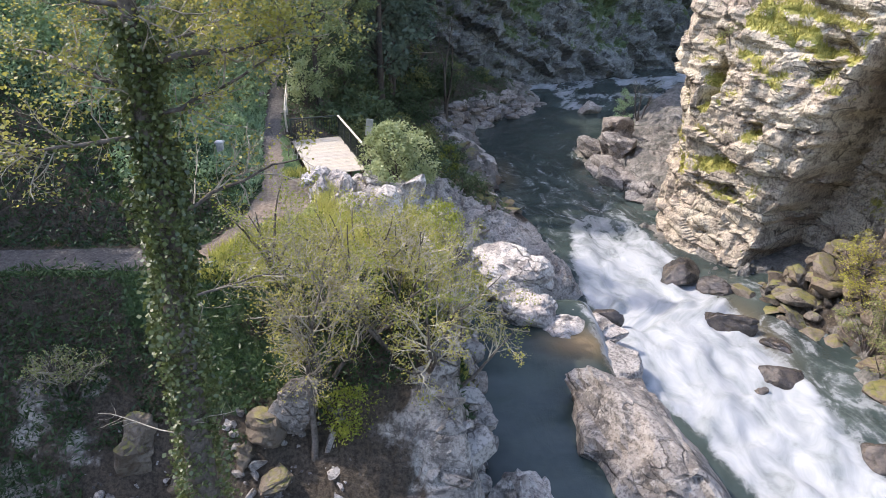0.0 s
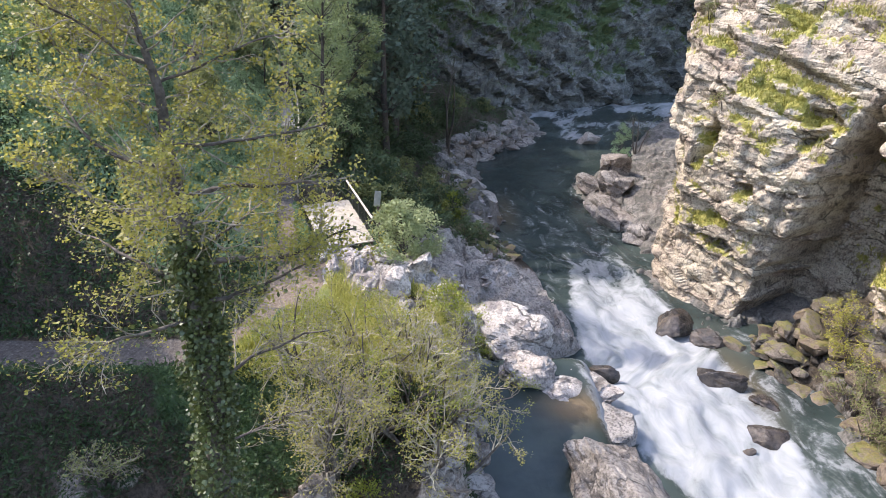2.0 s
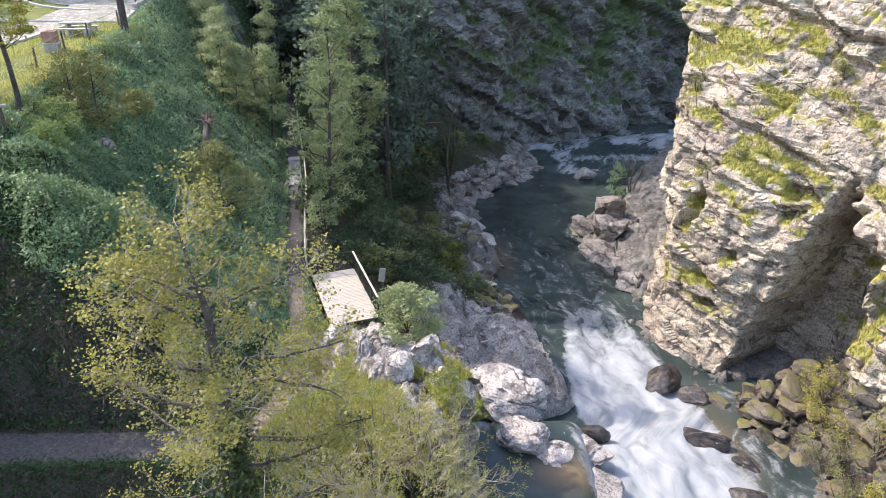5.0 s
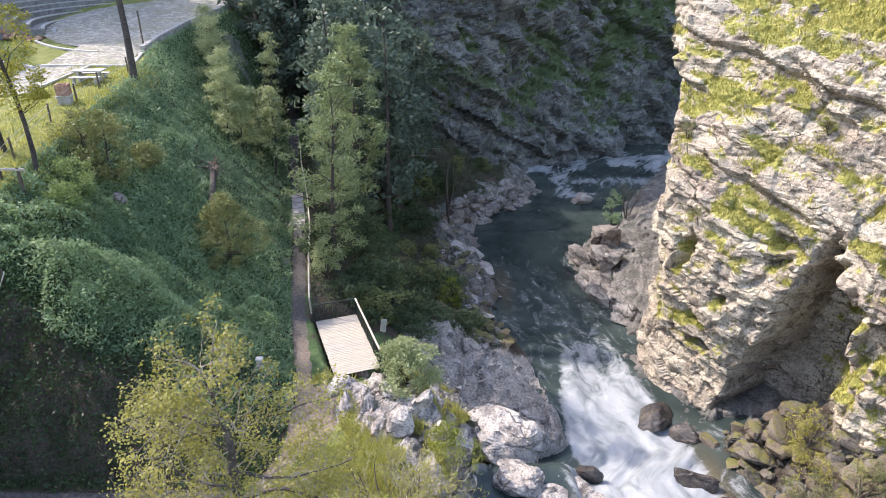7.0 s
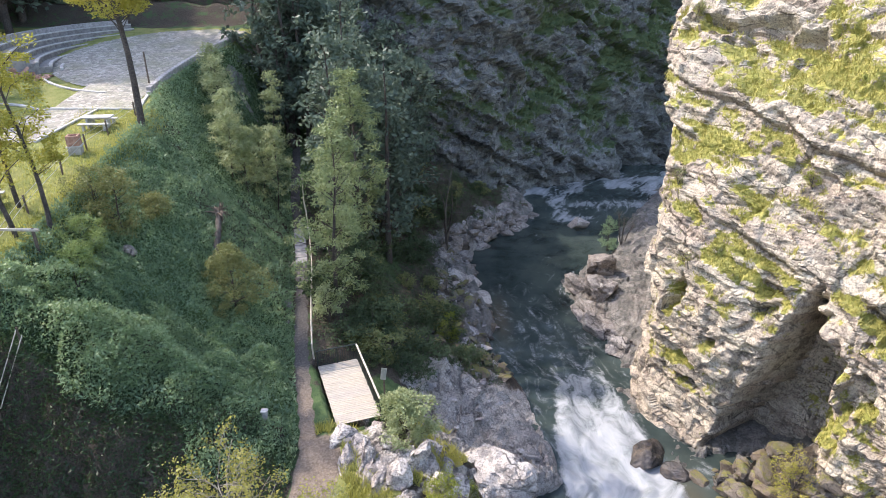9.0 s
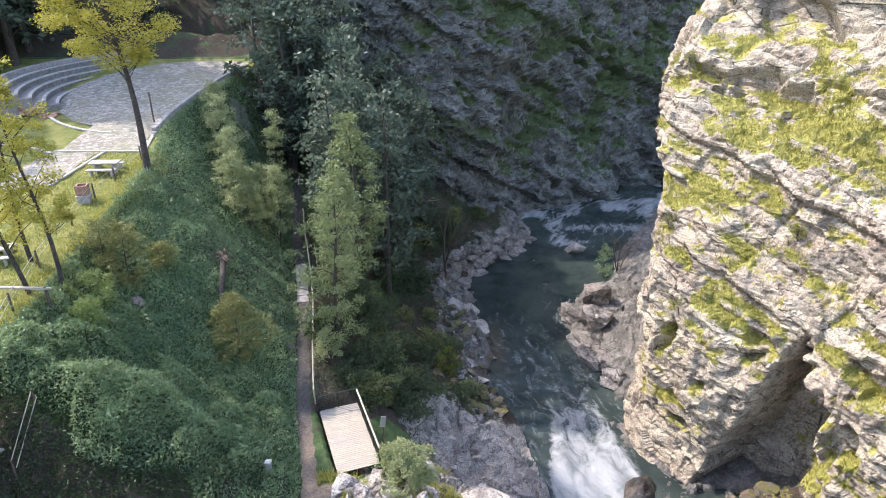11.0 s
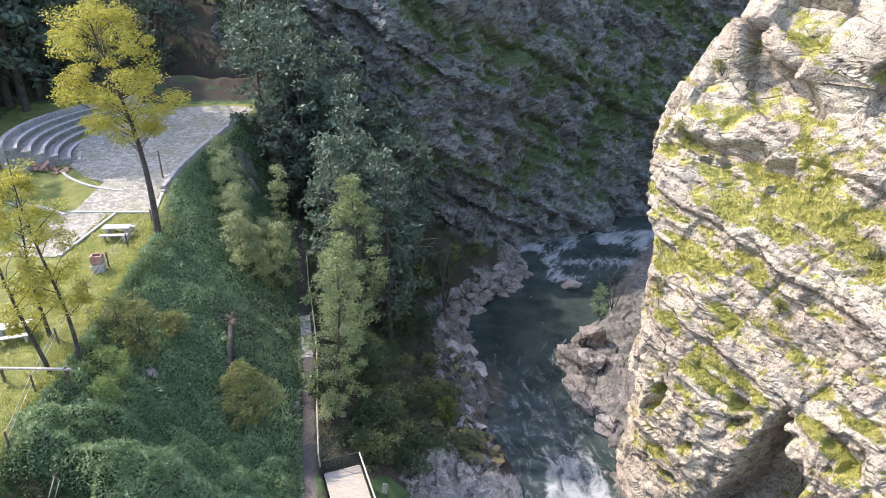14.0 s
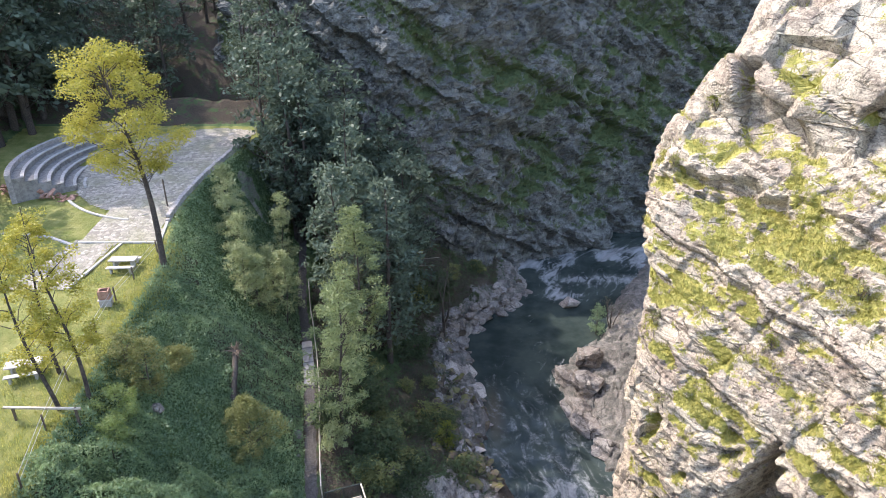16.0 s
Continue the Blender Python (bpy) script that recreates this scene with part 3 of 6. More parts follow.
    # the ground lies lower under the timber deck
    da, db = (x + 5.1) * 0.339 - (y - 31.9) * 0.941, -(x + 5.1) * 0.941 - (y - 31.9) * 0.339
    under = smooth01(da, -0.3, 0.1) * (1 - smooth01(da, 5.3, 5.7)) * smooth01(db, -0.5, -0.1) * (1 - smooth01(db, 2.3, 2.6))
    z = z + under * (np.minimum(z, 7.7) - z)
    # white rocky clearing at the turn of the path and beside the deck
    clearing = np.exp(-(((x + 5.9) / 1.5) ** 2 + ((y - 22.8) / 3.2) ** 2))
    path = np.maximum(path, smooth01(clearing, 0.45, 0.75))
    flat = (x < xe + 0.3) & (y > 36) & (y < 75) & (x > -46)
    land = x < xl
    far_on = smooth01(y, 36, 41)
    low = 1 - smooth01(z, 4.2 - 2.6 * far_on, 6.2 - 2.8 * far_on + 1.5 * n_low)
    low = low * (1 - far_on * 0.9 * smooth01(n_low + 0.5 * n_hi, 0.25, 0.6))
    rock = np.where(land, low * (y > 29) + 0.0, 0.0)
    rock = np.maximum(rock, smooth01(e, 0.25, 0.8) * (k > 0.3) * land * (y > 19) * (0.72 + 0.55 * n_hi))
    rock = np.maximum(rock, smooth01(e, 0.12, 0.42) * smooth01(y, 21.5, 23.5) * (y < 28.5) * land * (0.80 + 0.6 * n_hi))
    rock = np.maximum(rock, np.where((y < 17) & (x < xl), 0.05 + 0.45 * smooth01(x, -1.6, 0.6) + 0.55 * n_low, 0))
    rock = np.where(x > xr - 1.5, np.where(y < 30, 0.36 + 0.4 * n_hi, 0.8), rock)
    rock = np.where((x >= xl) & (x <= xr), 1, rock)
    soil = np.clip(0.25 + 0.5 * n_low + 0.35 * (e > 0.02) * (y > 33) * land, 0, 1)
    # Brown soil, spread wider here so that its dark colour gives the bank's shade.
    soil = np.where((y < 16.8) & land, 0.75 + 0.5 * n_low, soil)
    soil = np.where((y < 14.2) & land & (x > -9.5), 0.95, soil)
    # Dark soil above the path also stands in for the shade there.
    soil = np.where((x < xp - 0.4) & (y > 17.6) & land, np.maximum(soil, (1 - smooth01(y, 21.5, 24.5)) * (0.8 + 0.4 * n_low)), soil)
    soil = np.where(x > xr, 0.9, soil)
    soil = np.where((e > 0.5) & land & (y > 18), np.maximum(soil, 0.7), soil)
    lawn = np.clip(smooth01(xe - x, -0.7, 0.9) * (y > 22) * (y < 72.5) * (x > -46), 0, 1)
    soil = np.where((y > 73) | (x < -46.5), 0.6, soil)
    lawn = np.maximum(lawn, 0.75 * k * smooth01(e, 0.02, 0.1) * (1 - smooth01(e, 0.5, 0.62)) * (y > 17.5))
    rough = np.where(flat, 0.03, np.where((x < xp - 1.2) & (y > 18.5) & (x > xe + 0.5), 0.28 + 0.5 * (1 - smooth01(y, 28, 36)), 0.28)) * (1 - np.maximum(path, shelf) * 0.85)
    z = z + rough * (0.8 * n_low + 0.5 * n_hi)
    return z - 0.12 * under, np.clip(rock, 0, 1), np.clip(path * (1 - under), 0, 1), soil, lawn


def ground_z(x, y):
    return ground_masks(np.atleast_1d(x), np.atleast_1d(y))[0]


def gz(x, y):
    return float(ground_z(x, y)[0])


# ---- the ground: one sheet ----
def spaced(keys):
    """Positions from (start, step) keys up to the last start."""
    out = []
    for (a, st), (b, _) in zip(keys, keys[1:]):
        out += list(np.arange(a, b - 1e-6, st))
    return np.array(out + [keys[-1][0]])


def build_ground():
    xs = spaced([(-420, 30), (-120, 6), (-60, 0.8), (-26, 0.24), (-3, 0.17), (8.5, 0.3), (11, 0.17), (19, 0.3), (24, 1.5), (34, 3), (60, 20), (420, 20)])
    ys = spaced([(-300, 30), (-30, 3), (6, 0.2), (46, 0.35), (82, 1.5), (140, 20), (420, 20)])
    X, Y = np.meshgrid(xs, ys, indexing='ij')
    x, y = X.ravel(), Y.ravel()
    z, rock, path, soil, lawn = ground_masks(x, y)
    p = np.stack([x, y, z], 1)
    xl = bank_left(y)
    dry = (x < xl) | (x > bank_right(y) - 1.0)
    fine = (x > -14) & (y > 5) & (y < 80) & dry & (path < 0.3)
    amt = np.where(fine, rock * 0.95 * smooth01(abs(x - xl), 0.0, 0.6), 0)
    idx = np.where(amt > 0.02)[0]
    z[idx] += amt[idx] * np.where(p[idx, 0] < 10, 0.85, np.where(p[idx, 1] < 33, 1.4, 0.6)) * rock_relief(p[idx] * 1.25 + 40)
    inner = (p[:, 0] > -40) & (p[:, 0] < 30) & (y > 4) & (y < 90)
    z[inner] += 0.05 * fbm(p[inner] * 2.3, 3) * (1 - path[inner])
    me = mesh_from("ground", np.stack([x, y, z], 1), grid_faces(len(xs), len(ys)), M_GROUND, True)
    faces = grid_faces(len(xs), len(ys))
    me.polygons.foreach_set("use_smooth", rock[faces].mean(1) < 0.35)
    # The last mask is algae and painted shade on both banks' rock.
    for n, v in (("sand", smooth01(x, -9.5, -7.5) * (1 - smooth01(y, 27, 31))), ("rock", rock), ("path", path), ("soil", soil), ("lawn", lawn), ("algae_shade", np.maximum(smooth01(x - bank_right(y), -2, -1), 0.95 * smooth01(y, 38, 43) * (x < bank_left(y))) * (1 - 0.5 * smooth01(z, 4, 8)))):
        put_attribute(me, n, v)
    return tagged(new("ground", me), "grassy valley side with earth footpath and bare bank rock", "ground", kind="structure")


ground = build_ground()


# ---- cliffs: a plan line swept up with a setback that grows with height ----
def sweep_cliff(name, plan, setback, zs, step, mat, relief, dents, recess=None, shift=None, turn=0.0):
    """plan: (x, y, lean_x, lean_y) keys; setback(z): metres; dents: hollows (x, y, z, half width, half height, depth); recess: three corners and a depth."""
    plan = np.array(plan, float)
    seg = np.concatenate([[0], np.cumsum(np.hypot(*np.diff(plan[:, :2], axis=0).T))])
    cols = [curve(list(zip(seg, plan[:, k]))) for k in range(4)]
    s = np.arange(0, seg[-1], step)
    bx, by, lx, ly = (c(s) for c in cols)
    S, Z = np.meshgrid(s, zs, indexing='ij')
    sh = setback(Z)
    x = bx[:, None] + sh * lx[:, None]
    y = by[:, None] + sh * ly[:, None]
    if shift:
        x = x + shift(Z)
    p = np.stack([x, y, Z], 2)
    n = np.cross(np.gradient(p, axis=0), np.gradient(p, axis=1))
    n = n / (np.linalg.norm(n, axis=2)[:, :, None] + 1e-9)
    flat, nf = p.reshape(-1, 3), n.reshape(-1, 3)
    # the beds may dip more steeply here
    ca, sa = math.cos(turn), math.sin(turn)
    bedp = flat @ np.array(((ca, 0, sa), (0, 1, 0), (-sa, 0, ca)))
    d = rock_relief(bedp, relief) * (1 + 0.55 * smooth01(flat[:, 2], 26, 30) * (relief < 1))
    if relief < 1:
        # the crown of the cliff breaks into large plane blocks
        o1, t1, e1 = blocks(bedp, (5.2, 4.2, 2.7), 3.7)
        o2, t2, e2 = blocks(bedp, (2.4, 2.2, 1.0), 8.1)
        crown = 2.3 * o1 + 0.9 * t1 - 0.35 * e1 + 0.35 * o2 + 0.15 * t2 - 0.08 * e2 + 0.06 * ridged(flat * 2.4)
        up_here = smooth01(flat[:, 2] + 1.5 * vnoise(flat * 0.2), 26.5, 29)
        d = d * (1 - up_here) + crown * up_here
    for hx, hy, z0, ds, dz, depth in dents:
        k = np.argmin(((flat - np.array((hx, hy, z0))) ** 2).sum(1))
        u1, u2 = (S.ravel() - S.ravel()[k]) / ds, (Z.ravel() - z0) / dz
        u = np.maximum(abs(u1 + 0.5 * u2), abs(u2 - 0.3 * u1))
        d = d - depth * (1 - smooth01(u + 0.45 * vnoise(flat * 0.9) + 0.25 * vnoise(flat * 2.3), 0.65, 1.05))
    if recess:
        # a three-sided hollow: places on the face to (along, up)
        tri = []
        for hx, hy, z0 in recess[:3]:
            k = np.argmin((flat[:, 0] - hx) ** 2 + (flat[:, 1] - hy) ** 2 + 4 * (flat[:, 2] - z0) ** 2)
            tri.append((S.ravel()[k], z0))
        inside_all = []
        mid = np.mean(tri, axis=0)
        for (s0, z0), (s1, z1) in zip(tri, tri[1:] + tri[:1]):
            nx, nz = z1 - z0, s0 - s1
            L = math.hypot(nx, nz) * (1 if nx * (mid[0] - s0) + nz * (mid[1] - z0) > 0 else -1)
            soft = 0.9 if len(inside_all) == 0 else 1.8
            inside_all.append(((S.ravel() - s0) * nx + (Z.ravel() - z0) * nz) / L / soft)
        inside = np.min(inside_all, axis=0)
        d = d - recess[3] * smooth01(inside + 0.45 * vnoise(flat * 0.4) + 0.3 * vnoise(flat * 1.1) + 0.18 * vnoise(flat * 2.7), 0.0, 1.0)
    dg = d.reshape(S.shape)
    for ax in (0, 1):
        dg = 0.84 * dg + 0.08 * (np.roll(dg, 1, ax) + np.roll(dg, -1, ax))
    out = flat + nf * dg.reshape(-1)[:, None]
    me = mesh_from(name, out, grid_faces(len(s), len(zs)), mat, False)
    # moss and grass lie on the gentler parts and along the beds
    g = out.reshape(len(s), len(zs), 3)
    k = 3
    du, dv = np.roll(g, -k, 0) - np.roll(g, k, 0), np.roll(g, -k, 1) - np.roll(g, k, 1)
    nn = np.cross(du, dv)
    up = (nn[:, :, 2] / (np.linalg.norm(nn, axis=2) + 1e-9)).ravel()
    ug = up.reshape(S.shape)
    up = (ug - ug.mean(axis=0)[None, :]).ravel()
    beds = np.stack([bedp @ STRIKE * 0.5, bedp @ DIP * 0.55, bedp @ BED * 1.1], 1)
    level = np.interp(out[:, 2], (2, 7, 13, 17, 26, 29, 40), (-0.14, -0.05, 0.03, 0.12, 0.12, -0.14, -0.1))
    moss = np.clip(level + 0.95 * up + 0.42 * fbm(beds, 4, 0.6) + 0.22 * fbm(bedp * 0.16 + 3, 2) - 0.40 * np.clip(dg.reshape(-1) - 0.1, -0.5, 0.8), 0, 1) * smooth01(out[:, 2], 2.0, 6.0)
    if relief > 1:
        # grass grows along some of the wall's beds
        w = bedp @ BED + 1.5 * fbm(bedp * 0.08, 2)
        moss = np.clip(moss + 0.45 * smooth01(np.sin(w * 0.42 + 1.0), 0.45, 0.95) * smooth01(out[:, 2], 6, 14) - 0.08, 0, 1)
    put_attribute(me, "moss", moss)
    return new(name, me), out, moss


right_plan = [(26, 61, .55, .82), (22, 55, .5, .85), (17.5, 47, .36, .95), (14.9, 41.5, .32, 1.0), (13.9, 38.2, .36, .98), (14.9, 35.6, .66, .78), (17.6, 31.7, .80, .62), (21.2, 26.6, .815, .58), (27, 18.3, .815, .58), (32, 10, .80, .60)]
right_set = curve([(-3, -0.6), (0, -0.2), (4, 0), (9, 0.0), (13, 0.4), (17.5, 2.9), (21.5, 5.4), (25, 8.2), (27.6, 9.4), (30.2, 10.6), (31.6, 9.6), (33, 9.0), (35, 10.0), (40, 12.8), (52, 19), (64, 27)])
face_zs = np.concatenate([np.arange(-2.5, 35, 0.115), np.arange(35, 62, 0.8)])
cliff_right, cliff_points, cliff_moss = sweep_cliff(
    "cliff", right_plan, right_set, face_zs, 0.12, M_CLIFF, 0.78,
    [(15.9, 37.3, 10.2, 0.7, 1.05, 1.6), (18.0, 31.4, 12.7, 1.2, 1.0, 0.9), (15.0, 35.3, 4.4, 1.7, 0.3, 0.9),
     (21.6, 27.2, 9.5, 1.2, 1.5, 1.3), (22.4, 27.2, 13.2, 1.0, 1.1, 1.1), (16.6, 34.0, 8.2, 0.5, 0.4, 0.8), (20.6, 42.2, 25.6, 2.2, 0.8, 1.3)],
    ((20.2, 30.5, 17.0), (15.8, 33.6, -2.4), (22.0, 25.8, -2.4), 5.0),
    curve([(-3, 0), (20, 0), (23, -0.5), (25.5, -0.5), (28, 0.7), (30.8, 2.7), (33.8, 5.2), (37.2, 6.8), (45, 9), (64, 14)]))
tagged(cliff_right, "sunlit lichened schist cliff with mossy ledges above the river", "cliff", kind="structure")

far_plan = [(-30, 84, 0.1, 0.5), (-16, 77.5, 0.05, 0.35), (-8, 77, 0, 0.25), (0, 76.8, 0, 0.3), (6, 77.5, 0, 0.6), (11, 79.8, 0, 0.95), (17, 82.5, 0, 1.1), (23, 86, 0, 1.0), (29, 89.5, 0, 0.7), (36, 92, 0, 0.4), (46, 92, 0, 0.3), (60, 88, 0, 0.3)]
far_set = curve([(-3, -1), (0, 0), (5, 1.0), (10, 3.2), (25, 8), (40, 15), (60, 30), (80, 48)])
far_zs = np.concatenate([np.arange(-2.5, 42, 0.33), np.arange(42, 78, 1.5)])
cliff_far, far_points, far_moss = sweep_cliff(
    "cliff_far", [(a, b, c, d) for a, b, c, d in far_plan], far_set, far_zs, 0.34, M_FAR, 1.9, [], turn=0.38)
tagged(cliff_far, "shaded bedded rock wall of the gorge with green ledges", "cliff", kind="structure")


# ---- loose and half-sunk angular rock ----
def chip_shapes(seed, count):
    """Small angular convex stones: an icosphere cut flat on many sides."""
    rng = np.random.default_rng(seed)
    bm = bmesh.new()
    bmesh.ops.create_icosphere(bm, subdivisions=2, radius=1.0)
    base = np.array([q.co[:] for q in bm.verts])
    f = np.array([[q.index for q in face.verts] for face in bm.faces])
    bm.free()
    out = []
    for _ in range(count):
        v = base.copy()
        for _ in range(9):
            n = unit_rows(rng.normal(size=(1, 3)))[0]
            v = v - np.maximum(v @ n - rng.uniform(0.22, 0.6), 0)[:, None] * n
        out.append(v + 0.05 * vnoise(v * 2.5 + len(out) * 9)[:, None] * v)
    return out, f


def unit_rows(v):
    return v / (np.linalg.norm(v, axis=1)[:, None] + 1e-9)


def stone_field(name, pts, lo, hi, mat, seed, label, sink=0.3, flat=0.6):
    """Angular stones of many sizes, half sunk at the given places, lying roughly along the beds."""
    rng = np.random.default_rng(seed)
    shapes, f = chip_shapes(seed + 50, 14)
    vs, fs = [], []
    for k, p in enumerate(pts):
        r = lo + (hi - lo) * rng.uniform() ** 2.4
        w = rng.normal(0, 0.45, 3)
        ax = unit_rows(np.stack([b + np.cross(w, b) for b in (STRIKE, DIP, BED)]))
        a = rng.uniform(0, 2 * np.pi)
        turn = np.array(((math.cos(a), math.sin(a), 0), (-math.sin(a), math.cos(a), 0), (0, 0, 1)))
        v = (shapes[k % 14] * np.array((r * rng.uniform(0.8, 1.5), r, r * flat * rng.uniform(0.7, 1.3)))) @ turn @ ax
        fs.append(f + k * len(v))
        vs.append(v + p + np.array((0, 0, r * flat * (0.5 - sink))))
    me = mesh_from(name, np.concatenate(vs), np.concatenate(fs), mat, False)
    return tagged(new(name, me), label, "rock", kind="stuff")


rng = np.random.default_rng(9)
bx, by = rng.uniform(-2, 7.5, 5200), rng.uniform(28, 70, 5200)
bz, brock, _, _, _ = ground_masks(bx, by)
ok = (bx < bank_left(by) - 0.1) & (brock > 0.62) & (bz < 6) & ((by > 38) & (by < 60) | (rng.uniform(0, 1, 5200) < 0.3))
stone_field("bank_stones", np.stack([bx, by, bz], 1)[ok][:300], 0.15, 0.75, M_BANK_BLOCK, 5, "washed angular stones of the river bank")
bx, by = rng.uniform(-3, 5, 900), rng.uniform(39, 64, 900)
bz = ground_masks(bx, by)[0]
ok = (bx < bank_left(by) + 0.2) & (bx > bank_left(by) - 5.5) & (vnoise(np.stack([bx, by, bz], 1) * 0.35) > -0.15)
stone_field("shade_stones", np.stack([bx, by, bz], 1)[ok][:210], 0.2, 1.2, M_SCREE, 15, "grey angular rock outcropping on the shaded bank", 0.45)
bx, by = rng.uniform(11, 24, 3000), rng.uniform(15, 66, 3000)
xs = bx - bank_right(by)
ok = (xs > -0.4) & (xs < 4.6) & (by < 31)
bz = ground_masks(bx, by)[0]
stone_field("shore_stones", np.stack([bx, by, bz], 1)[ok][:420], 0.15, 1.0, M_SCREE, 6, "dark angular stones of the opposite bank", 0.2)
bx, by = rng.uniform(-1.6, 1.6, 900), rng.uniform(10, 27, 900)
bz = ground_masks(bx, by)[0]
ok = (bx < bank_left(by) + 0.1) & (bx > bank_left(by) - 1.8) & (bz < 7.2)
rx, ry = rng.uniform(-9.6, -2.2, 260), rng.uniform(10.5, 14.3, 260)
stone_field("bank_rubble", np.stack([rx, ry, ground_z(rx, ry)], 1), 0.04, 0.32, M_BOULDER, 8, "grey rubble on the dark soil of the bank", 0.2)
stone_field("wall_stones", np.stack([bx, by, bz], 1)[ok][:200], 0.25, 0.9, M_BOULDER, 7, "grey jointed rock beside the backwater", 0.5, 0.8)


# ---- the river ----
def foam_amount(x, y):
    """How white the water is, 0 to 1."""
    xc_l, xc_r = bank_left(y), bank_right(y)
    left = np.interp(y, (10, 16, 19.5, 22, 24, 27, 29.5, 33, 37, 41, 45), (12.0, 10.6, 9.7, 8.5, 7.4, 7.8, 7.2, 7.2, 7.6, 8.2, 8.0))
    right = np.interp(y, (10, 17, 21, 25, 28, 31, 34, 38, 42, 46), (15.6, 15.4, 15.3, 14.9, 14.5, 14.3, 13.4, 12.8, 12.6, 12.2))
    inside = smooth01(x, left - 0.4, left + 0.7) * (1 - smooth01(x, right - 0.6, right + 1.4))
    power = np.interp(y, (0, 16, 24, 33, 37, 41, 46, 52), (0.95, 1.05, 1.05, 1.0, 0.85, 0.55, 0.32, 0.15))
    f = inside * power
    # the side fall into the backwater, the left spill and the channel along the right bank
    f = np.maximum(f, 0.9 * np.exp(-(((x - 1.8) / 0.9) ** 2 + ((y - 26.9) / 0.7) ** 2)))
    f = np.maximum(f, 0.95 * np.exp(-(((x - 6.4) / 1.7) ** 2 + ((y - 28.1 + 0.3 * (x - 6.4)) / 0.7) ** 2)))
    f = np.maximum(f, 0.95 * np.exp(-(((x - 7.4) / 0.8) ** 2 + ((y - 22.8) / 0.9) ** 2)))
    f = np.maximum(f, 0.6 * np.exp(-(((x - 16.6) / 1.4) ** 2 + ((y - 30.7) / 1.3) ** 2)))
    f = np.maximum(f, 0.42 * smooth01(x, 14.5, 15.8) * (1 - smooth01(y, 27, 30)))
    f = np.maximum(f, 0.85 * np.exp(-((x - 7.0) / 0.75) ** 2) * smooth01(y, 20.5, 22) * (1 - smooth01(y, 28, 29)))
    # upstream rapid
    f = np.maximum(f, 1.05 * smooth01(y, 70.0, 73.0) * (1 - smooth01(y, 84, 90)) * (0.62 + 0.55 * vnoise(np.stack([x * 0.35, y * 0.5, x * 0], 1))))
    f = np.maximum(f, 0.31 * smooth01(y, 30, 40) * (1 - smooth01(y, 50, 66)) * (x > xc_l))
    edge = np.minimum(abs(x - xc_l), abs(x - xc_r))
    f = np.maximum(f, 0.45 * np.exp(-(edge / 0.35) ** 2) * (y > 32) * (y < 62))
    back = (x < left - 1.5) & (y < 26.0)
    return np.where(back, f * 0.6, f)


def build_water():
    xs = spaced([(-1.5, 0.24), (20, 0.5), (46, 1)])
    ys = spaced([(-60, 2), (8, 0.25), (48, 0.4), (95, 2), (120, 2)])
    X, Y = np.meshgrid(xs, ys, indexing='ij')
    x, y = X.ravel(), Y.ravel()
    f = foam_amount(x, y)
    mid = 0.5 * (bank_left(y) + bank_right(y))
    flow = np.stack([x - mid, y, x * 0], 1)
    z = np.interp(y, (-60, 5, 18, 26, 32, 38, 44, 66, 71, 77, 84, 100), (-2.5, -0.1, 0.25, 0.4, 0.35, 0.2, 0.12, 0.12, 0.2, 0.8, 1.1, 1.3))
    z = z + (2.0 - z) * (1 - smooth01(x, 6.4, 8.0)) * (1 - smooth01(y, 26.8, 28.6)) * smooth01(y, 3, 7)
    q = flow * np.array((0.9, 0.4, 1))
    z = z + np.clip(f, 0, 1) * (0.28 * fbm(q * 0.8, 4) + 0.10 * fbm(flow * 2.1, 3)) + 0.025 * fbm(flow * 0.9, 3)
    me = mesh_from("river", np.stack([x, y, z], 1), grid_faces(len(xs), len(ys)), M_WATER, True)
    put_attribute(me, "foam", f)
    sh = np.exp(-(((x - 5.6) / 1.3) ** 2 + ((y - 23.2) / 1.0) ** 2)) + 0.4 * np.exp(-(((x - 5.0) / 0.8) ** 2 + ((y - 50) / 3.5) ** 2)) + 0.5 * np.exp(-(((x - 14.8) / 1.2) ** 2 + ((y - 27) / 3) ** 2))
    put_attribute(me, "shallow", np.clip(sh, 0, 1))
    at = me.attributes.new("flow", 'FLOAT_VECTOR', 'POINT')
    at.data.foreach_set("vector", flow.astype(np.float32).ravel())
    return tagged(new("river", me), "fast dark green river with white rapids", "river", kind="structure")


river = build_water()


# ---- boulders and river rocks ----
def rock_mesh(name, seed, size, mat, rough=0.35, cuts=4, flat_top=0.0):
    """A bedded boulder: an icosphere broken by flat cuts and relief."""
    rng = np.random.default_rng(seed)
    bm = bmesh.new()
    bmesh.ops.create_icosphere(bm, subdivisions=cuts, radius=1.0)
    v = np.array([q.co[:] for q in bm.verts])
    f = np.array([[q.index for q in face.verts] for face in bm.faces])
    bm.free()
    v = np.sign(v) * np.abs(v) ** 0.72
    for k in range(14):
        n = rng.normal(size=3)
        n /= np.linalg.norm(n)
        lim = rng.uniform(0.5, 0.95)
        over = np.maximum(v @ n - lim, 0)
        v = v - over[:, None] * n * 0.9
    v = v * np.array(size)
    nn = v / (np.linalg.norm(v, axis=1)[:, None] + 1e-9)
    mean = float(np.mean(size))
    zoom = (1.8 / mean) ** 0.75
    v = v + nn * (rough * 1.1 / zoom * rock_relief(v * zoom + seed * 7.7, 0.8))[:, None]
    me = mesh_from(name, v, f, mat, False)
    return me


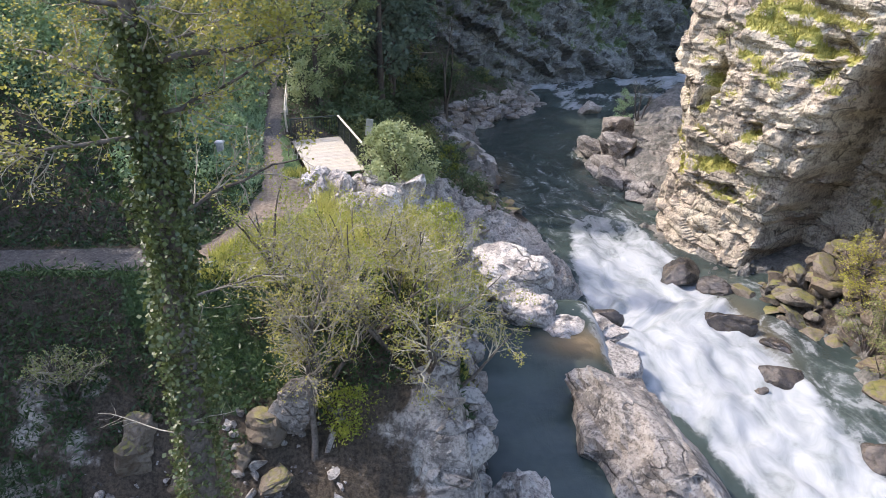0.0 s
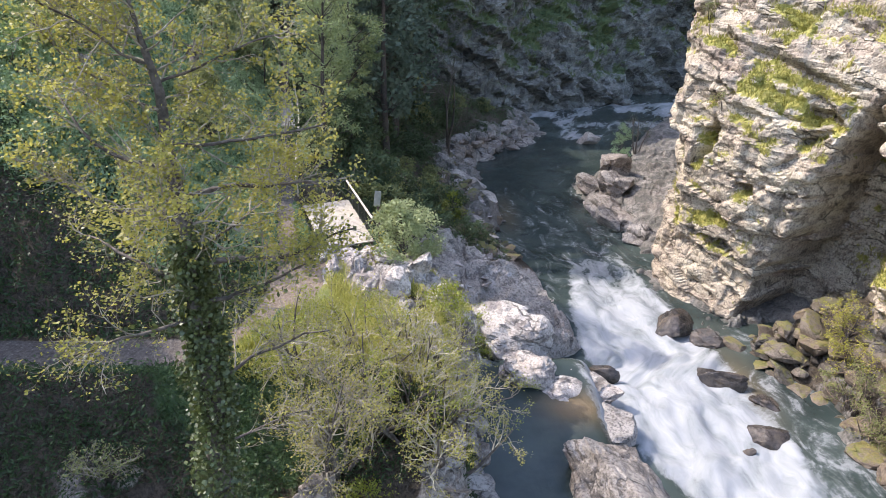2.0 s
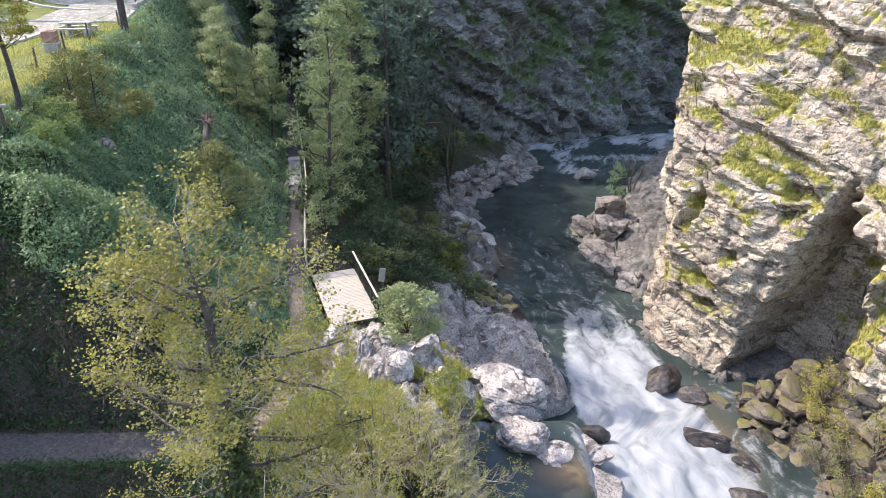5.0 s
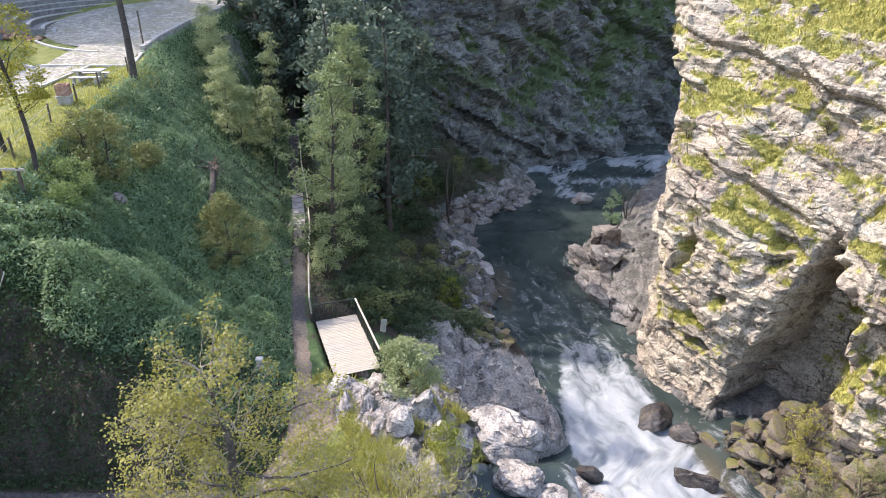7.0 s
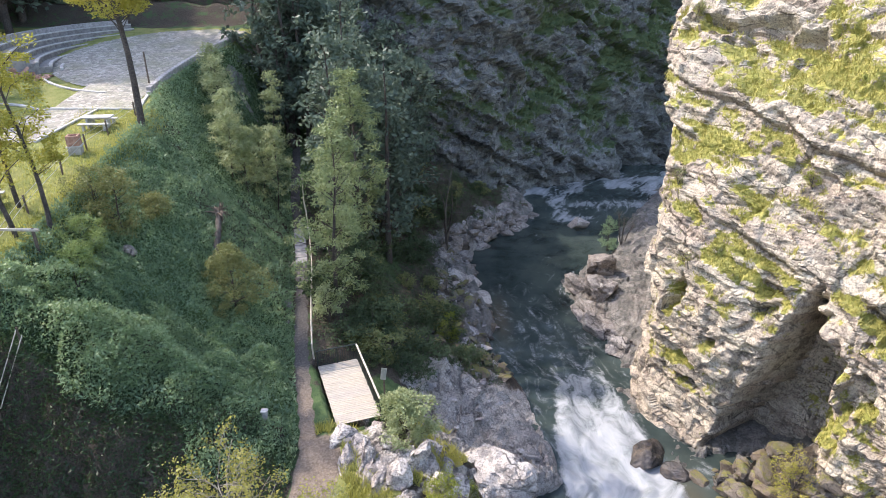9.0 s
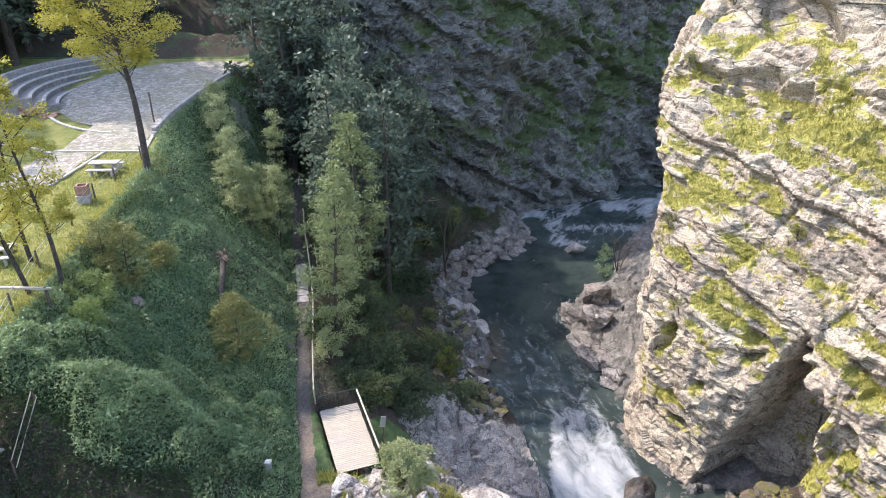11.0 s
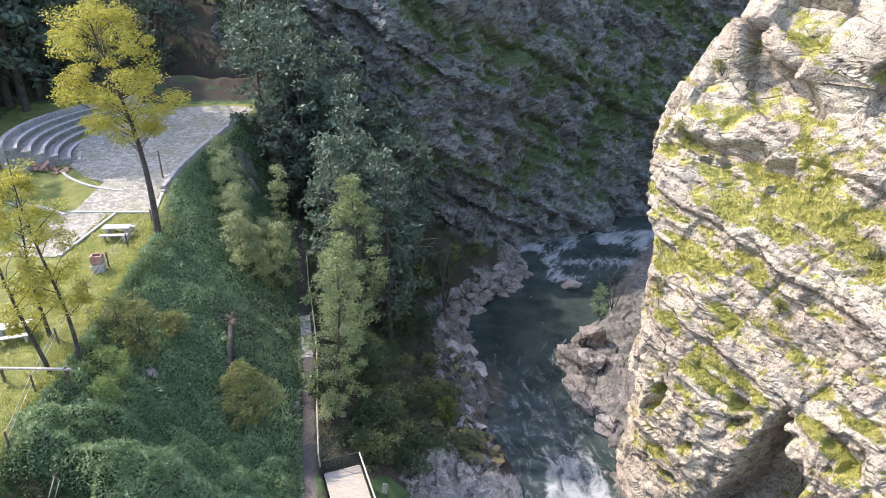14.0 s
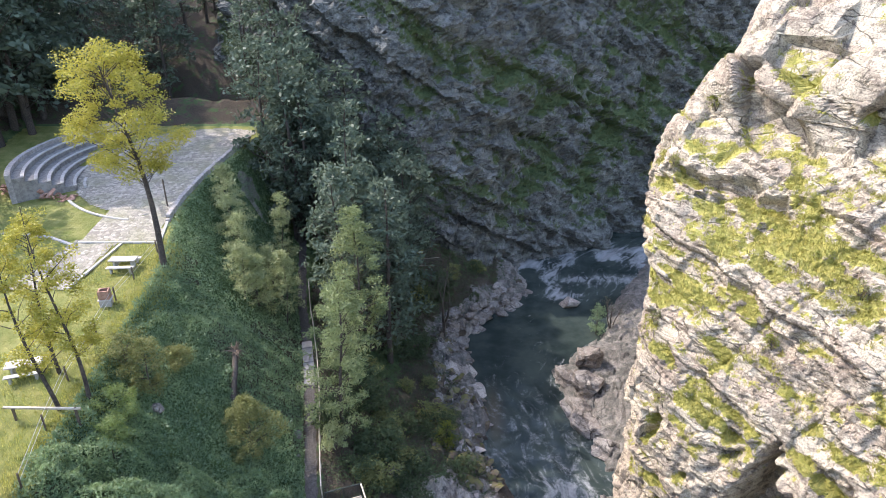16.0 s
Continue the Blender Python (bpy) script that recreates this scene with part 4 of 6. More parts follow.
def boulder(seed, at, size, mat, label, turn=(0, 0, 0), rough=0.35, group="", cuts=4, name="boulder"):
    ob = new(name, rock_mesh(name, seed, size, mat, rough, cuts))
    ob.matrix_world = pose(*at, *turn)
    return tagged(ob, label, "rock", group)


RR = "river rocks"
# the tilted slab between backwater and rapid, and the washed rocks above it
# Both slabs use the darker boulder rock, so their shade is in the colour.
boulder(3, (6.9, 18.1, 1.1), (2.7, 4.7, 2.4), M_BOULDER, "grey tilted rock slab between backwater and white rapid, darkened for shade", (2, 24, 18), 0.5, RR, 5)
boulder(4, (7.6, 12.4, 0.3), (3.0, 4.0, 2.2), M_BOULDER, "grey rock slab beside the white rapid, darkened for shade", (0, 20, 14), 0.5, RR, 5)
boulder(5, (3.7, 25.6, 1.6), (1.9, 1.5, 1.7), M_RIVER_ROCK, "pale washed rock between backwater and rapid", (0, 0, -12), 0.6, RR, 5)
boulder(6, (6.0, 25.6, 0.9), (2.3, 1.8, 1.6), M_RIVER_ROCK, "pale washed rock at the rapid's edge", (0, 8, -20), 0.6, RR, 5)
boulder(8, (6.3, 23.3, 0.95), (1.9, 1.9, 1.15), M_BOULDER, "brown-stained low rock shelf between backwater and rapid", (0, 6, 10), 0.55, RR, 5)
boulder(7, (5.0, 24.2, 1.1), (1.5, 1.0, 1.1), M_RIVER_ROCK, "brown-stained rock at the edge of the backwater", (0, 12, 15), 0.6, RR, 5)
boulder(9, (3.1, 28.7, 1.9), (2.5, 1.9, 1.8), M_RIVER_ROCK, "pale pitted rock on the ledge below the knoll", (0, 6, -25), 0.6, RR, 5)
boulder(11, (2.2, 14.6, 1.2), (0.9, 2.2, 2.4), M_RIVER_ROCK, "pale rock ridge at the edge of the backwater", (0, 10, 8), 0.6, RR, 5)
boulder(12, (1.9, 50.3, 0.3), (1.8, 2.4, 1.1), M_RIVER_ROCK, "pale rock on the shaded bank", (0, 12, 20), 0.35, RR)
boulder(13, (1.4, 56.5, 0.7), (2.6, 3.2, 1.3), M_RIVER_ROCK, "bedded grey rock on the shaded bank", (0, 14, 15), 0.35, RR)
boulder(14, (3.6, 53.2, 0.1), (1.0, 1.6, 0.7), M_RIVER_ROCK, "pale rock at the water's edge", (0, 8, 10), 0.35, RR)
# dark wet rocks standing in the rapid
for sd, at, size, tn in ((21, (13.2, 32.6, 0.3), (1.5, 1.2, 0.9), 20), (22, (14.6, 31.0, 0.3), (0.9, 0.7, 0.6), -20), (23, (14.0, 27.2, 0.2), (1.7, 0.9, 0.9), -30),
                         (24, (14.4, 23.2, 0.2), (1.15, 0.75, 0.8), -10), (25, (16.6, 18.4, 0.0), (1.2, 1.0, 0.8), 10), (26, (15.8, 25.6, 0.0), (1.2, 0.7, 0.5), -25),
                         (27, (13.4, 22.3, 0.1), (0.4, 0.25, 0.4), 0), (28, (7.9, 27.6, 0.6), (0.9, 0.35, 0.6), -15)):
    boulder(sd, at, size, M_WET, "dark wet rock standing in white water", (0, 0, tn), 0.3, "wet rocks in the rapid")
# upstream: the rock in the rapid and the blocks along the far shore
boulder(31, (15.6, 70.4, 0.5), (1.6, 1.2, 1.1), M_RIVER_ROCK, "grey rock in the upstream rapid", (0, 0, 15), 0.3, RR)
rng = np.random.default_rng(5)
for k in range(60):
    y = rng.uniform(58, 74)
    x = float(bank_left(y)) - abs(rng.normal(0, 2.1)) + 0.4
    r = rng.uniform(0.3, 0.95)
    boulder(100 + k % 7, (x, y, max(gz(x, y), 0) + r * 0.2), (r * 1.2, r, r * 0.7), M_BOULDER, "grey boulder on the shingle bank", (rng.uniform(-15, 15), rng.uniform(-15, 15), rng.uniform(0, 360)), 0.3, "shore boulders", 3)
# the scree at the foot of the right cliff
for k in range(46):
    y = rng.uniform(17, 31)
    x = float(bank_right(y)) + rng.uniform(-0.5, 4.5)
    r = rng.uniform(0.25, 0.9)
    boulder(120 + k % 7, (x, y, gz(x, y) + r * 0.15), (r * 1.3, r, r * 0.7), M_SCREE, "dark angular schist block on the scree", (rng.uniform(-25, 25), rng.uniform(-25, 25), rng.uniform(0, 360)), 0.35, "scree blocks", 3)
# outcrop of the right bank upstream of the cliff's corner
for k, (x, y, sx, sy, sz) in enumerate(((13.6, 47.5, 1.6, 2.2, 1.5), (12.9, 50.4, 1.3, 2.0, 1.2), (14.2, 52.6, 1.9, 2.0, 1.9), (12.6, 54.8, 1.2, 1.8, 1.0), (15.0, 56.6, 1.8, 1.6, 1.4), (14.4, 44.6, 1.0, 1.5, 1.2))):
    boulder(230 + k, (x, y, max(gz(x, y), 0) + 0.1), (sx, sy, sz), M_BOULDER, "grey bedded rock of the shaded bank outcrop", (8, 16, 20 + 9 * k), 0.55, "bank outcrop", 4)
# white jagged rock breaking through the knoll
for k, (x, y, sx, sy, sz) in enumerate(((-5.0, 24.9, 0.7, 0.6, 0.5), (-4.3, 24.1, 0.8, 0.6, 0.7), (-3.7, 23.1, 0.6, 0.9, 0.7), (-3.1, 22.1, 0.7, 0.8, 0.6), (-2.7, 24.6, 0.8, 0.6, 0.6), (-1.3, 23.9, 0.7, 0.9, 0.8), (-0.5, 22.9, 0.7, 0.8, 0.9), (-1.9, 21.3, 0.5, 0.6, 0.5), (-5.6, 25.7, 0.4, 0.35, 0.3), (0.3, 25.3, 0.7, 0.9, 1.2), (-0.9, 26.3, 0.9, 0.8, 0.9), (0.6, 23.6, 0.5, 0.7, 1.3), (-4.6, 23.0, 0.5, 0.8, 0.7), (-2.2, 22.8, 0.6, 0.9, 0.7), (-1.7, 25.2, 0.6, 0.8, 0.7), (-3.4, 25.6, 0.7, 0.6, 0.5), (-4.0, 26.4, 0.6, 0.5, 0.4), (0.9, 26.6, 0.6, 0.8, 1.2), (-2.6, 21.2, 0.4, 0.6, 0.5), (1.0, 22.4, 0.4, 0.7, 1.4))):
    boulder(130 + k, (x, y, gz(x, y) - 0.32), (sx * 0.9, sy * 1.35, sz * (0.8 if y > 25.4 and x < -2 else 1.25)), M_RIVER_ROCK, "white jagged rock breaking through the grassy knoll", (14, 12, -24 + (37 * k) % 46), 0.95, "knoll rocks", 4)
boulder(61, (-17.2, 31.9, gz(-17.2, 31.9) + 0.1), (0.42, 0.32, 0.28), M_BOULDER, "brown rock lying on the grassy slope", (5, 8, 20), 0.5)
# blocks on the bank below the path
for sd, x, y, size, turn in ((51, -3.9, 14.1, (0.75, 0.55, 0.95), 20), (52, -5.2, 13.4, (0.5, 0.4, 0.5), 70), (53, -8.1, 13.6, (0.45, 0.5, 1.0), 100), (54, -3.9, 15.1, (0.4, 0.35, 0.32), 10), (55, -4.7, 13.9, (0.5, 0.4, 0.5), 150), (56, -6.6, 13.0, (0.6, 0.4, 0.45), 40), (57, -4.3, 12.9, (0.45, 0.4, 0.3), 200)):
    boulder(sd, (x, y, gz(x, y) + size[2] * 0.25), size, M_BOULDER if sd == 51 else M_SCREE, "angular rock on the bank below the path", (10, 10, turn), 0.6, "bank blocks")


# ---- trees and plants ----
def unit(v):
    return v / (np.linalg.norm(v) + 1e-9)


def limb(rng, p0, d0, length, r0, r1, n, wander, lift):
    pts, p, d = [(*p0, r0)], np.array(p0, float), unit(np.array(d0, float))
    for k in range(n):
        d = unit(d + rng.normal(size=3) * wander + np.array((0, 0, lift)))
        p = p + d * length / n
        pts.append((*p, r0 + (r1 - r0) * (k + 1) / n))
    return np.array(pts)


def offshoots(rng, parents, count, span, angle, length, thick, n, wander, lift, flat=0.0):
    """Branches that leave each parent line."""
    out = []
    for line in parents:
        k = len(line)
        for _ in range(count):
            f = rng.uniform(*span) * (k - 1)
            i = min(int(f), k - 2)
            q = line[i] + (line[i + 1] - line[i]) * (f - i)
            d = unit(line[i + 1][:3] - line[i][:3])
            side = rng.normal(size=3)
            side[2] *= 1 - flat
            side = unit(side - d * (side @ d))
            a = radians(rng.uniform(*angle))
            L = length * rng.uniform(0.6, 1.25) * (1.1 - 0.55 * f / (k - 1))
            r = min(q[3] * 0.7, thick)
            out.append(limb(rng, q[:3], d * math.cos(a) + side * math.sin(a), L, r, r * 0.35, n, wander, lift))
    return out


def along(rng, lines, per, jitter, start=0.2):
    """Places for leaves along lines."""
    res = []
    for line in lines:
        k = len(line)
        f = rng.uniform(start, 1, per) * (k - 1)
        i = np.minimum(f.astype(int), k - 2)
        res.append(line[i, :3] + (line[i + 1, :3] - line[i, :3]) * (f - i)[:, None])
    res = np.concatenate(res)
    return res + rng.normal(size=res.shape) * jitter


def clumps(rng, centres, radius, per, squash=0.55):
    """Places for leaves in flattened sprays round the given centres, each of its own size."""
    size = np.repeat(rng.uniform(0.55, 1.25, len(centres)), per)[:, None]
    c = np.repeat(centres, per, axis=0)
    d = unit_rows(rng.normal(size=c.shape)) * rng.uniform(0.05, 1, (len(c), 1)) ** 0.45 * radius * size
    d[:, 2] *= squash
    return c + d


def wood(lines_by_sides):
    """One quad mesh out of several lists of tubes."""
    return join_geo([tubes(lines, sides) for lines, sides in lines_by_sides if lines])


def big_alder():
    """The ivy-clad tree beside the camera."""
    rng = np.random.default_rng(11)
    base = (-4.95, 10.15, gz(-4.95, 10.15) - 0.2)
    t = thing("tree", base, "tall ivy-clad alder with fine twigs and yellow-green leaves", "tree")
    o = np.array((*base, 0))
    trunk = np.array([(-4.96, 10.15, base[2], 0.36), (-4.95, 10.15, 6.6, 0.30), (-4.84, 10.12, 8.8, 0.27), (-4.78, 10.1, 10.5, 0.24), (-4.66, 10.1, 12.2, 0.22), (-4.56, 10.1, 13.7, 0.20), (-4.60, 10.1, 15.1, 0.17), (-4.54, 10.1, 16.3, 0.135), (-4.58, 10.05, 17.5, 0.10), (-4.52, 10.0, 18.7, 0.075), (-4.64, 9.95, 19.5, 0.045), (-4.74, 9.95, 20.3, 0.022), (-4.80, 9.95, 20.8, 0.01)]) - o
    mains = []
    for (x, y, z), d, L, r in (((-4.58, 10.1, 15.3), (-1, 0.1, 0.05), 2.9, 0.06), ((-4.56, 10.1, 14.6), (-0.9, -0.4, 0.15), 2.4, 0.05), ((-4.56, 10.1, 15.7), (1, 0.15, 0.12), 3.1, 0.07),
                               ((-4.56, 10.1, 14.9), (0.95, 0.3, 0.26), 2.6, 0.05), ((-4.6, 10.1, 13.2), (0.9, 0.6, 0.05), 2.6, 0.045), ((-4.56, 10.1, 15.9), (-0.8, 0.5, 0.45), 2.5, 0.05),
                               ((-4.7, 10.1, 11.6), (0.75, 0.8, 0.0), 2.2, 0.035), ((-4.55, 10.1, 16.5), (-0.9, 0.1, 0.4), 2.6, 0.05), ((-4.56, 10.1, 16.9), (0.9, 0.3, 0.35), 3.0, 0.055),
                               ((-4.55, 10.0, 17.5), (-0.9, -0.35, 0.28), 2.7, 0.042), ((-4.53, 10.0, 17.9), (0.9, -0.3, 0.25), 2.6, 0.042), ((-4.56, 10.0, 18.4), (-0.8, 0.5, 0.25), 2.3, 0.035),
                               ((-4.56, 10.1, 16.0), (0.2, 1, 0.3), 2.4, 0.045), ((-4.55, 10.0, 17.3), (0.1, -1, 0.3), 2.0, 0.04), ((-4.6, 10.0, 18.8), (0.8, 0.4, 0.25), 2.1, 0.03), ((-4.62, 10.0, 19.1), (-0.7, -0.5, 0.25), 1.8, 0.028)):
        mains.append(limb(rng, np.array((x, y, z)) - o[:3], d, L, r * 0.9, 0.012, 9, 0.17, 0.015))
    second = offshoots(rng, mains, 9, (0.15, 1.0), (28, 72), 1.25, 0.016, 5, 0.22, 0.06)
    second += offshoots(rng, [trunk[5:]], 46, (0.05, 1.0), (45, 85), 1.7, 0.02, 6, 0.2, 0.015)
    twigs = offshoots(rng, second, 6, (0.12, 1.0), (25, 65), 0.62, 0.0065, 4, 0.24, 0.05)
    twigs += offshoots(rng, mains, 11, (0.2, 1.0), (30, 75), 0.6, 0.0065, 4, 0.24, 0.05)
    fine = offshoots(rng, twigs, 3, (0.2, 1.0), (25, 60), 0.32, 0.0034, 2, 0.2, 0.03)
    dead = [limb(rng, np.array((-4.85, 9.9, 8.8)) - o[:3], (-1, -0.1, 0.1), 2.1, 0.022, 0.005, 7, 0.14, 0.0), limb(rng, np.array((-4.8, 9.9, 9.1)) - o[:3], (1, 0.2, 0.5), 1.1, 0.016, 0.004, 5, 0.14, 0.0)]
    dead += offshoots(rng, dead, 5, (0.3, 0.95), (25, 60), 0.6, 0.007, 4, 0.2, 0.06)
    v, f = wood([([trunk], 10), (mains, 6)])
    part("trunk", mesh_from("trunk", v, f, M_BARK, True), None, t, "grey-brown bark")
    v, f = wood([(second, 4), (twigs, 3), (fine, 3), (dead, 4)])
    tagged(part("branching", mesh_from("branching", v, f, M_TWIG, True), None, t), "thin grey-brown twigs", kind="stuff")
    pl = np.concatenate([along(rng, fine, 8, 0.05), along(rng, twigs, 10, 0.06, 0.2)])
    keep = rng.uniform(0, 1, len(pl)) < (0.24 + 0.34 * smooth01(pl[:, 2] + o[2], 14, 17)) * (1 + 0.7 * vnoise(pl * 0.9))
    v, f = leaves(pl[keep], 0.062, rng, 0.75)
    part("crown", mesh_from("crown", v, f, M_LEAF_ALDER), None, t, "small yellow-green leaves")
    # ivy round the trunk and the lower limbs
    tr = trunk[1:8]
    ff = rng.uniform(0, 1, 15000) ** 0.8 * (len(tr) - 1)
    i = np.minimum(ff.astype(int), len(tr) - 2)
    q = tr[i] + (tr[i + 1] - tr[i]) * (ff - i)[:, None]
    a = rng.uniform(0, 2 * np.pi, len(q))
    lump = 0.05 + 0.20 * vnoise(np.stack([q[:, 2] * 1.3, np.cos(a), np.sin(a)], 1)) + abs(rng.normal(0, 0.10, len(q)))
    rad = q[:, 3] + lump
    pl = np.stack([q[:, 0] + np.cos(a) * rad, q[:, 1] + np.sin(a) * rad, q[:, 2] + rng.normal(0, 0.1, len(q))], 1)
    pl = np.concatenate([pl, along(rng, mains[:6], 160, 0.11, 0.0)[:620]])
    v, f = leaves(pl, 0.085, rng, 0.9, 0.4, 0.15, 0.9)
    part("ivy", mesh_from("ivy", v, f, M_LEAF_IVY), None, t, "glossy dark ivy sleeve")
    return t


def twiggy_shrub(name, seed, at, height, spread, stems, leaf_mat, leaf, per, label, twig_mat=None, dens=1.0, lean=(0, 0), group="", splay=0.5):
    """A small many-twigged tree or shrub with sparse leaves."""
    rng = np.random.default_rng(seed)
    t = thing(name, at, label, "tree" if height > 3 else "shrub", group)
    main = []
    for k in range(stems):
        a = rng.uniform(0, 2 * np.pi)
        tilt = rng.uniform(0.1 * splay, splay) if stems > 1 else 0.05
        main.append(limb(rng, (0.08 * math.cos(a) * (stems > 1), 0.08 * math.sin(a) * (stems > 1), -0.15), (math.cos(a) * tilt + lean[0], math.sin(a) * tilt + lean[1], 1), height * rng.uniform(0.75, 1.0), 0.03 + 0.012 * height, 0.012, 8, 0.10, 0.02))
    second = offshoots(rng, main, max(4, int(16 / stems)), (0.25, 1.0), (35, 80), spread, 0.03, 6, 0.2, 0.05, 0.4)
    twigs = offshoots(rng, second, int(6 * dens), (0.15, 1.0), (25, 65), spread * 0.5, 0.011, 4, 0.22, 0.04)
    fine = offshoots(rng, twigs, int(3 * dens), (0.2, 1.0), (25, 60), spread * 0.22, 0.0045, 3, 0.2, 0.03)
    v, f = wood([(main, 6)])
    part("trunk", mesh_from("trunk", v, f, M_BARK, True), None, t)
    v, f = wood([(second, 4), (twigs, 3), (fine, 3)])
    tagged(part("branching", mesh_from("branching", v, f, twig_mat or M_TWIG, True), None, t), kind="stuff")
    pl = np.concatenate([along(rng, fine, per, 0.04), along(rng, twigs, per, 0.05)])
    v, f = leaves(pl, leaf, rng, 0.7)
    part("crown", mesh_from("crown", v, f, leaf_mat), None, t)
    return t


def leafy_tree(name, seed, at, height, crown_lo, radius, leaf_mat, leaf, n_clump, per, label, shape="round", clump=0.55, bark=None, lean=(0, 0), group="", category="tree", aspect=0.5, trunk_r=None):
    """A tapered trunk with limbs that carry clumps of leaves."""
    rng = np.random.default_rng(seed)
    t = thing(name, at, label, category, group)
    tr = trunk_r or 0.018 * height
    n = 10
    hs = np.linspace(0, 1, n)
    trunk = np.stack([lean[0] * height * hs + 0.02 * height * np.sin(hs * 5 + seed), lean[1] * height * hs + 0.015 * height * np.sin(hs * 4 + 2 * seed), -0.3 + (height * 0.96 + 0.3) * hs, tr * (1 - 0.9 * hs)], 1)
    centres, limbs = [], []
    for k in range(n_clump):
        h = rng.uniform(0, 1)
        if shape == "cone":
            rr = radius * (1.0 - 0.80 * h) * (0.55 + 0.45 * min(1, h * 5))
        elif shape == "column":
            rr = radius * min(1.0, 0.55 + 2.2 * h) * (1 - 0.75 * max(0, h - 0.55) / 0.45)
        else:
            rr = radius * math.sqrt(max(0.05, 1 - (2 * h - 0.95) ** 2))
        a = rng.uniform(0, 2 * np.pi)
        q = rr * math.sqrt(rng.uniform(0.15, 1.0)) * (1 + 0.25 * math.sin(3 * a + seed) * (h < 0.8))
        z = crown_lo + (height - crown_lo) * h
        fz = z / height * (n - 1)
        i = min(int(fz), n - 2)
        ax = trunk[i] + (trunk[i + 1] - trunk[i]) * (fz - i)
        c = np.array((ax[0] + q * math.cos(a), ax[1] + q * math.sin(a), z))
        centres.append(c)
        if k % 2 == 0:
            zl = max(0.15 * height, z - q * rng.uniform(0.3, 0.8))
            fl = zl / height * (n - 1)
            j = min(int(fl), n - 2)
            s = trunk[j] + (trunk[j + 1] - trunk[j]) * (fl - j)
            m = (s[:3] + c) / 2 + rng.normal(size=3) * 0.08 * q
            r0 = min(s[3] * 0.55, 0.012 + 0.012 * q)
            limbs.append(np.array([(*s[:3], r0), (*m, r0 * 0.7), (*c, r0 * 0.3)]))
    v, f = wood([([trunk], 8), (limbs, 4)])
    part("trunk", mesh_from("trunk", v, f, bark or M_BARK_DARK, True), None, t)
    pl = clumps(rng, np.array(centres), clump, per, 0.8 if category == "shrub" else 0.55)
    v, f = leaves(pl, leaf, rng, aspect, 0.1, 0.3, 0.7)
    part("crown", mesh_from("crown", v, f, leaf_mat), None, t)
    return t


big_alder()
twiggy_shrub("tree", 21, (-3.4, 13.4, gz(-3.4, 13.4)), 6.2, 2.3, 1, M_LEAF_ALDER, 0.06, 2, "slender leaning alder with spreading twiggy crown", dens=2.0, lean=(0.22, 0.10))
for k, (x, y, h) in enumerate(((-1.0, 16.4, 3.0), (-4.6, 16.6, 3.2), (-2.6, 16.9, 2.6), (0.2, 17.6, 2.2), (-0.4, 14.8, 3.6), (-3.2, 18.2, 2.0), (-1.6, 18.8, 1.8), (0.1, 20.0, 2.0), (-3.9, 15.6, 3.0), (-2.2, 15.4, 3.4), (-3.2, 14.6, 3.6), (-1.4, 15.2, 3.2), (-0.2, 16.0, 2.8), (-5.2, 17.0, 2.2), (-3.6, 16.6, 2.4), (0.5, 18.6, 2.2), (-1.2, 17.4, 2.0), (-2.4, 18.0, 1.8), (0.4, 15.2, 3.0))):
    twiggy_shrub("shrub", 120 + k, (x, y, gz(x, y)), h, 1.5, 4, (M_LEAF_ALDER, M_LEAF_BRIGHT)[k % 2], 0.065, 3, "twiggy yellow-green alder scrub on the bank's edge", (M_TWIG_PALE, M_TWIG)[k % 2], 1.15, lean=(0.12, -0.1), group="bank scrub", splay=1.3)
leafy_tree("shrub", 25, (-2.5, 13.7, gz(-2.5, 13.7)), 1.5, 0.1, 0.7, M_LEAF_BRIGHT, 0.09, 40, 40, "leafy green bush at the foot of the bank", category="shrub", clump=0.28)
twiggy_shrub("shrub", 24, (-10.2, 14.4, gz(-10.2, 14.4)), 1.8, 1.1, 4, M_LEAF_OLIVE, 0.07, 2, "bare twiggy shrub on the dark bank", dens=1.2)

# trees of the terrace and slope
leafy_tree("tree", 31, (-20.3, 43.6, gz(-20.3, 43.6)), 16.2, 7.6, 4.0, M_LEAF_YELLOW, 0.17, 95, 230, "tall sunlit tree with yellow-green crown and bare trunk", clump=0.95, lean=(-0.10, 0.0), trunk_r=0.27)
for sd, x, y, h, ln in ((32, -20.2, 30.2, 12.3, (-0.03, 0.02)), (33, -21.4, 29.4, 10.6, (-0.09, 0.02)), (34, -22.6, 32.2, 9.8, (0.02, 0.0))):
    leafy_tree("tree", sd, (x, y, gz(x, y)), h, h * 0.25, 1.7, M_LEAF_YELLOW, 0.15, 46, 120, "slender young tree with sparse yellow-green leaves", "column", 0.6, lean=ln, group="young trees on the terrace edge", trunk_r=0.13)
leafy_tree("tree", 35, (-6.7, 36.6, gz(-6.7, 36.6)), 13.4, 1.5, 2.35, M_LEAF_FEATHER, 0.24, 120, 80, "tall feathery grey-green tree beside the footpath", "column", 0.55, aspect=0.3, trunk_r=0.16)
leafy_tree("tree", 36, (-6.9, 47.0, gz(-6.9, 47.0)), 22.3 - gz(-6.9, 47.0), 3.5, 2.6, M_LEAF_FEATHER, 0.26, 130, 80, "tall feathery grey-green tree below the footpath", "column", 0.6, aspect=0.3, trunk_r=0.18)
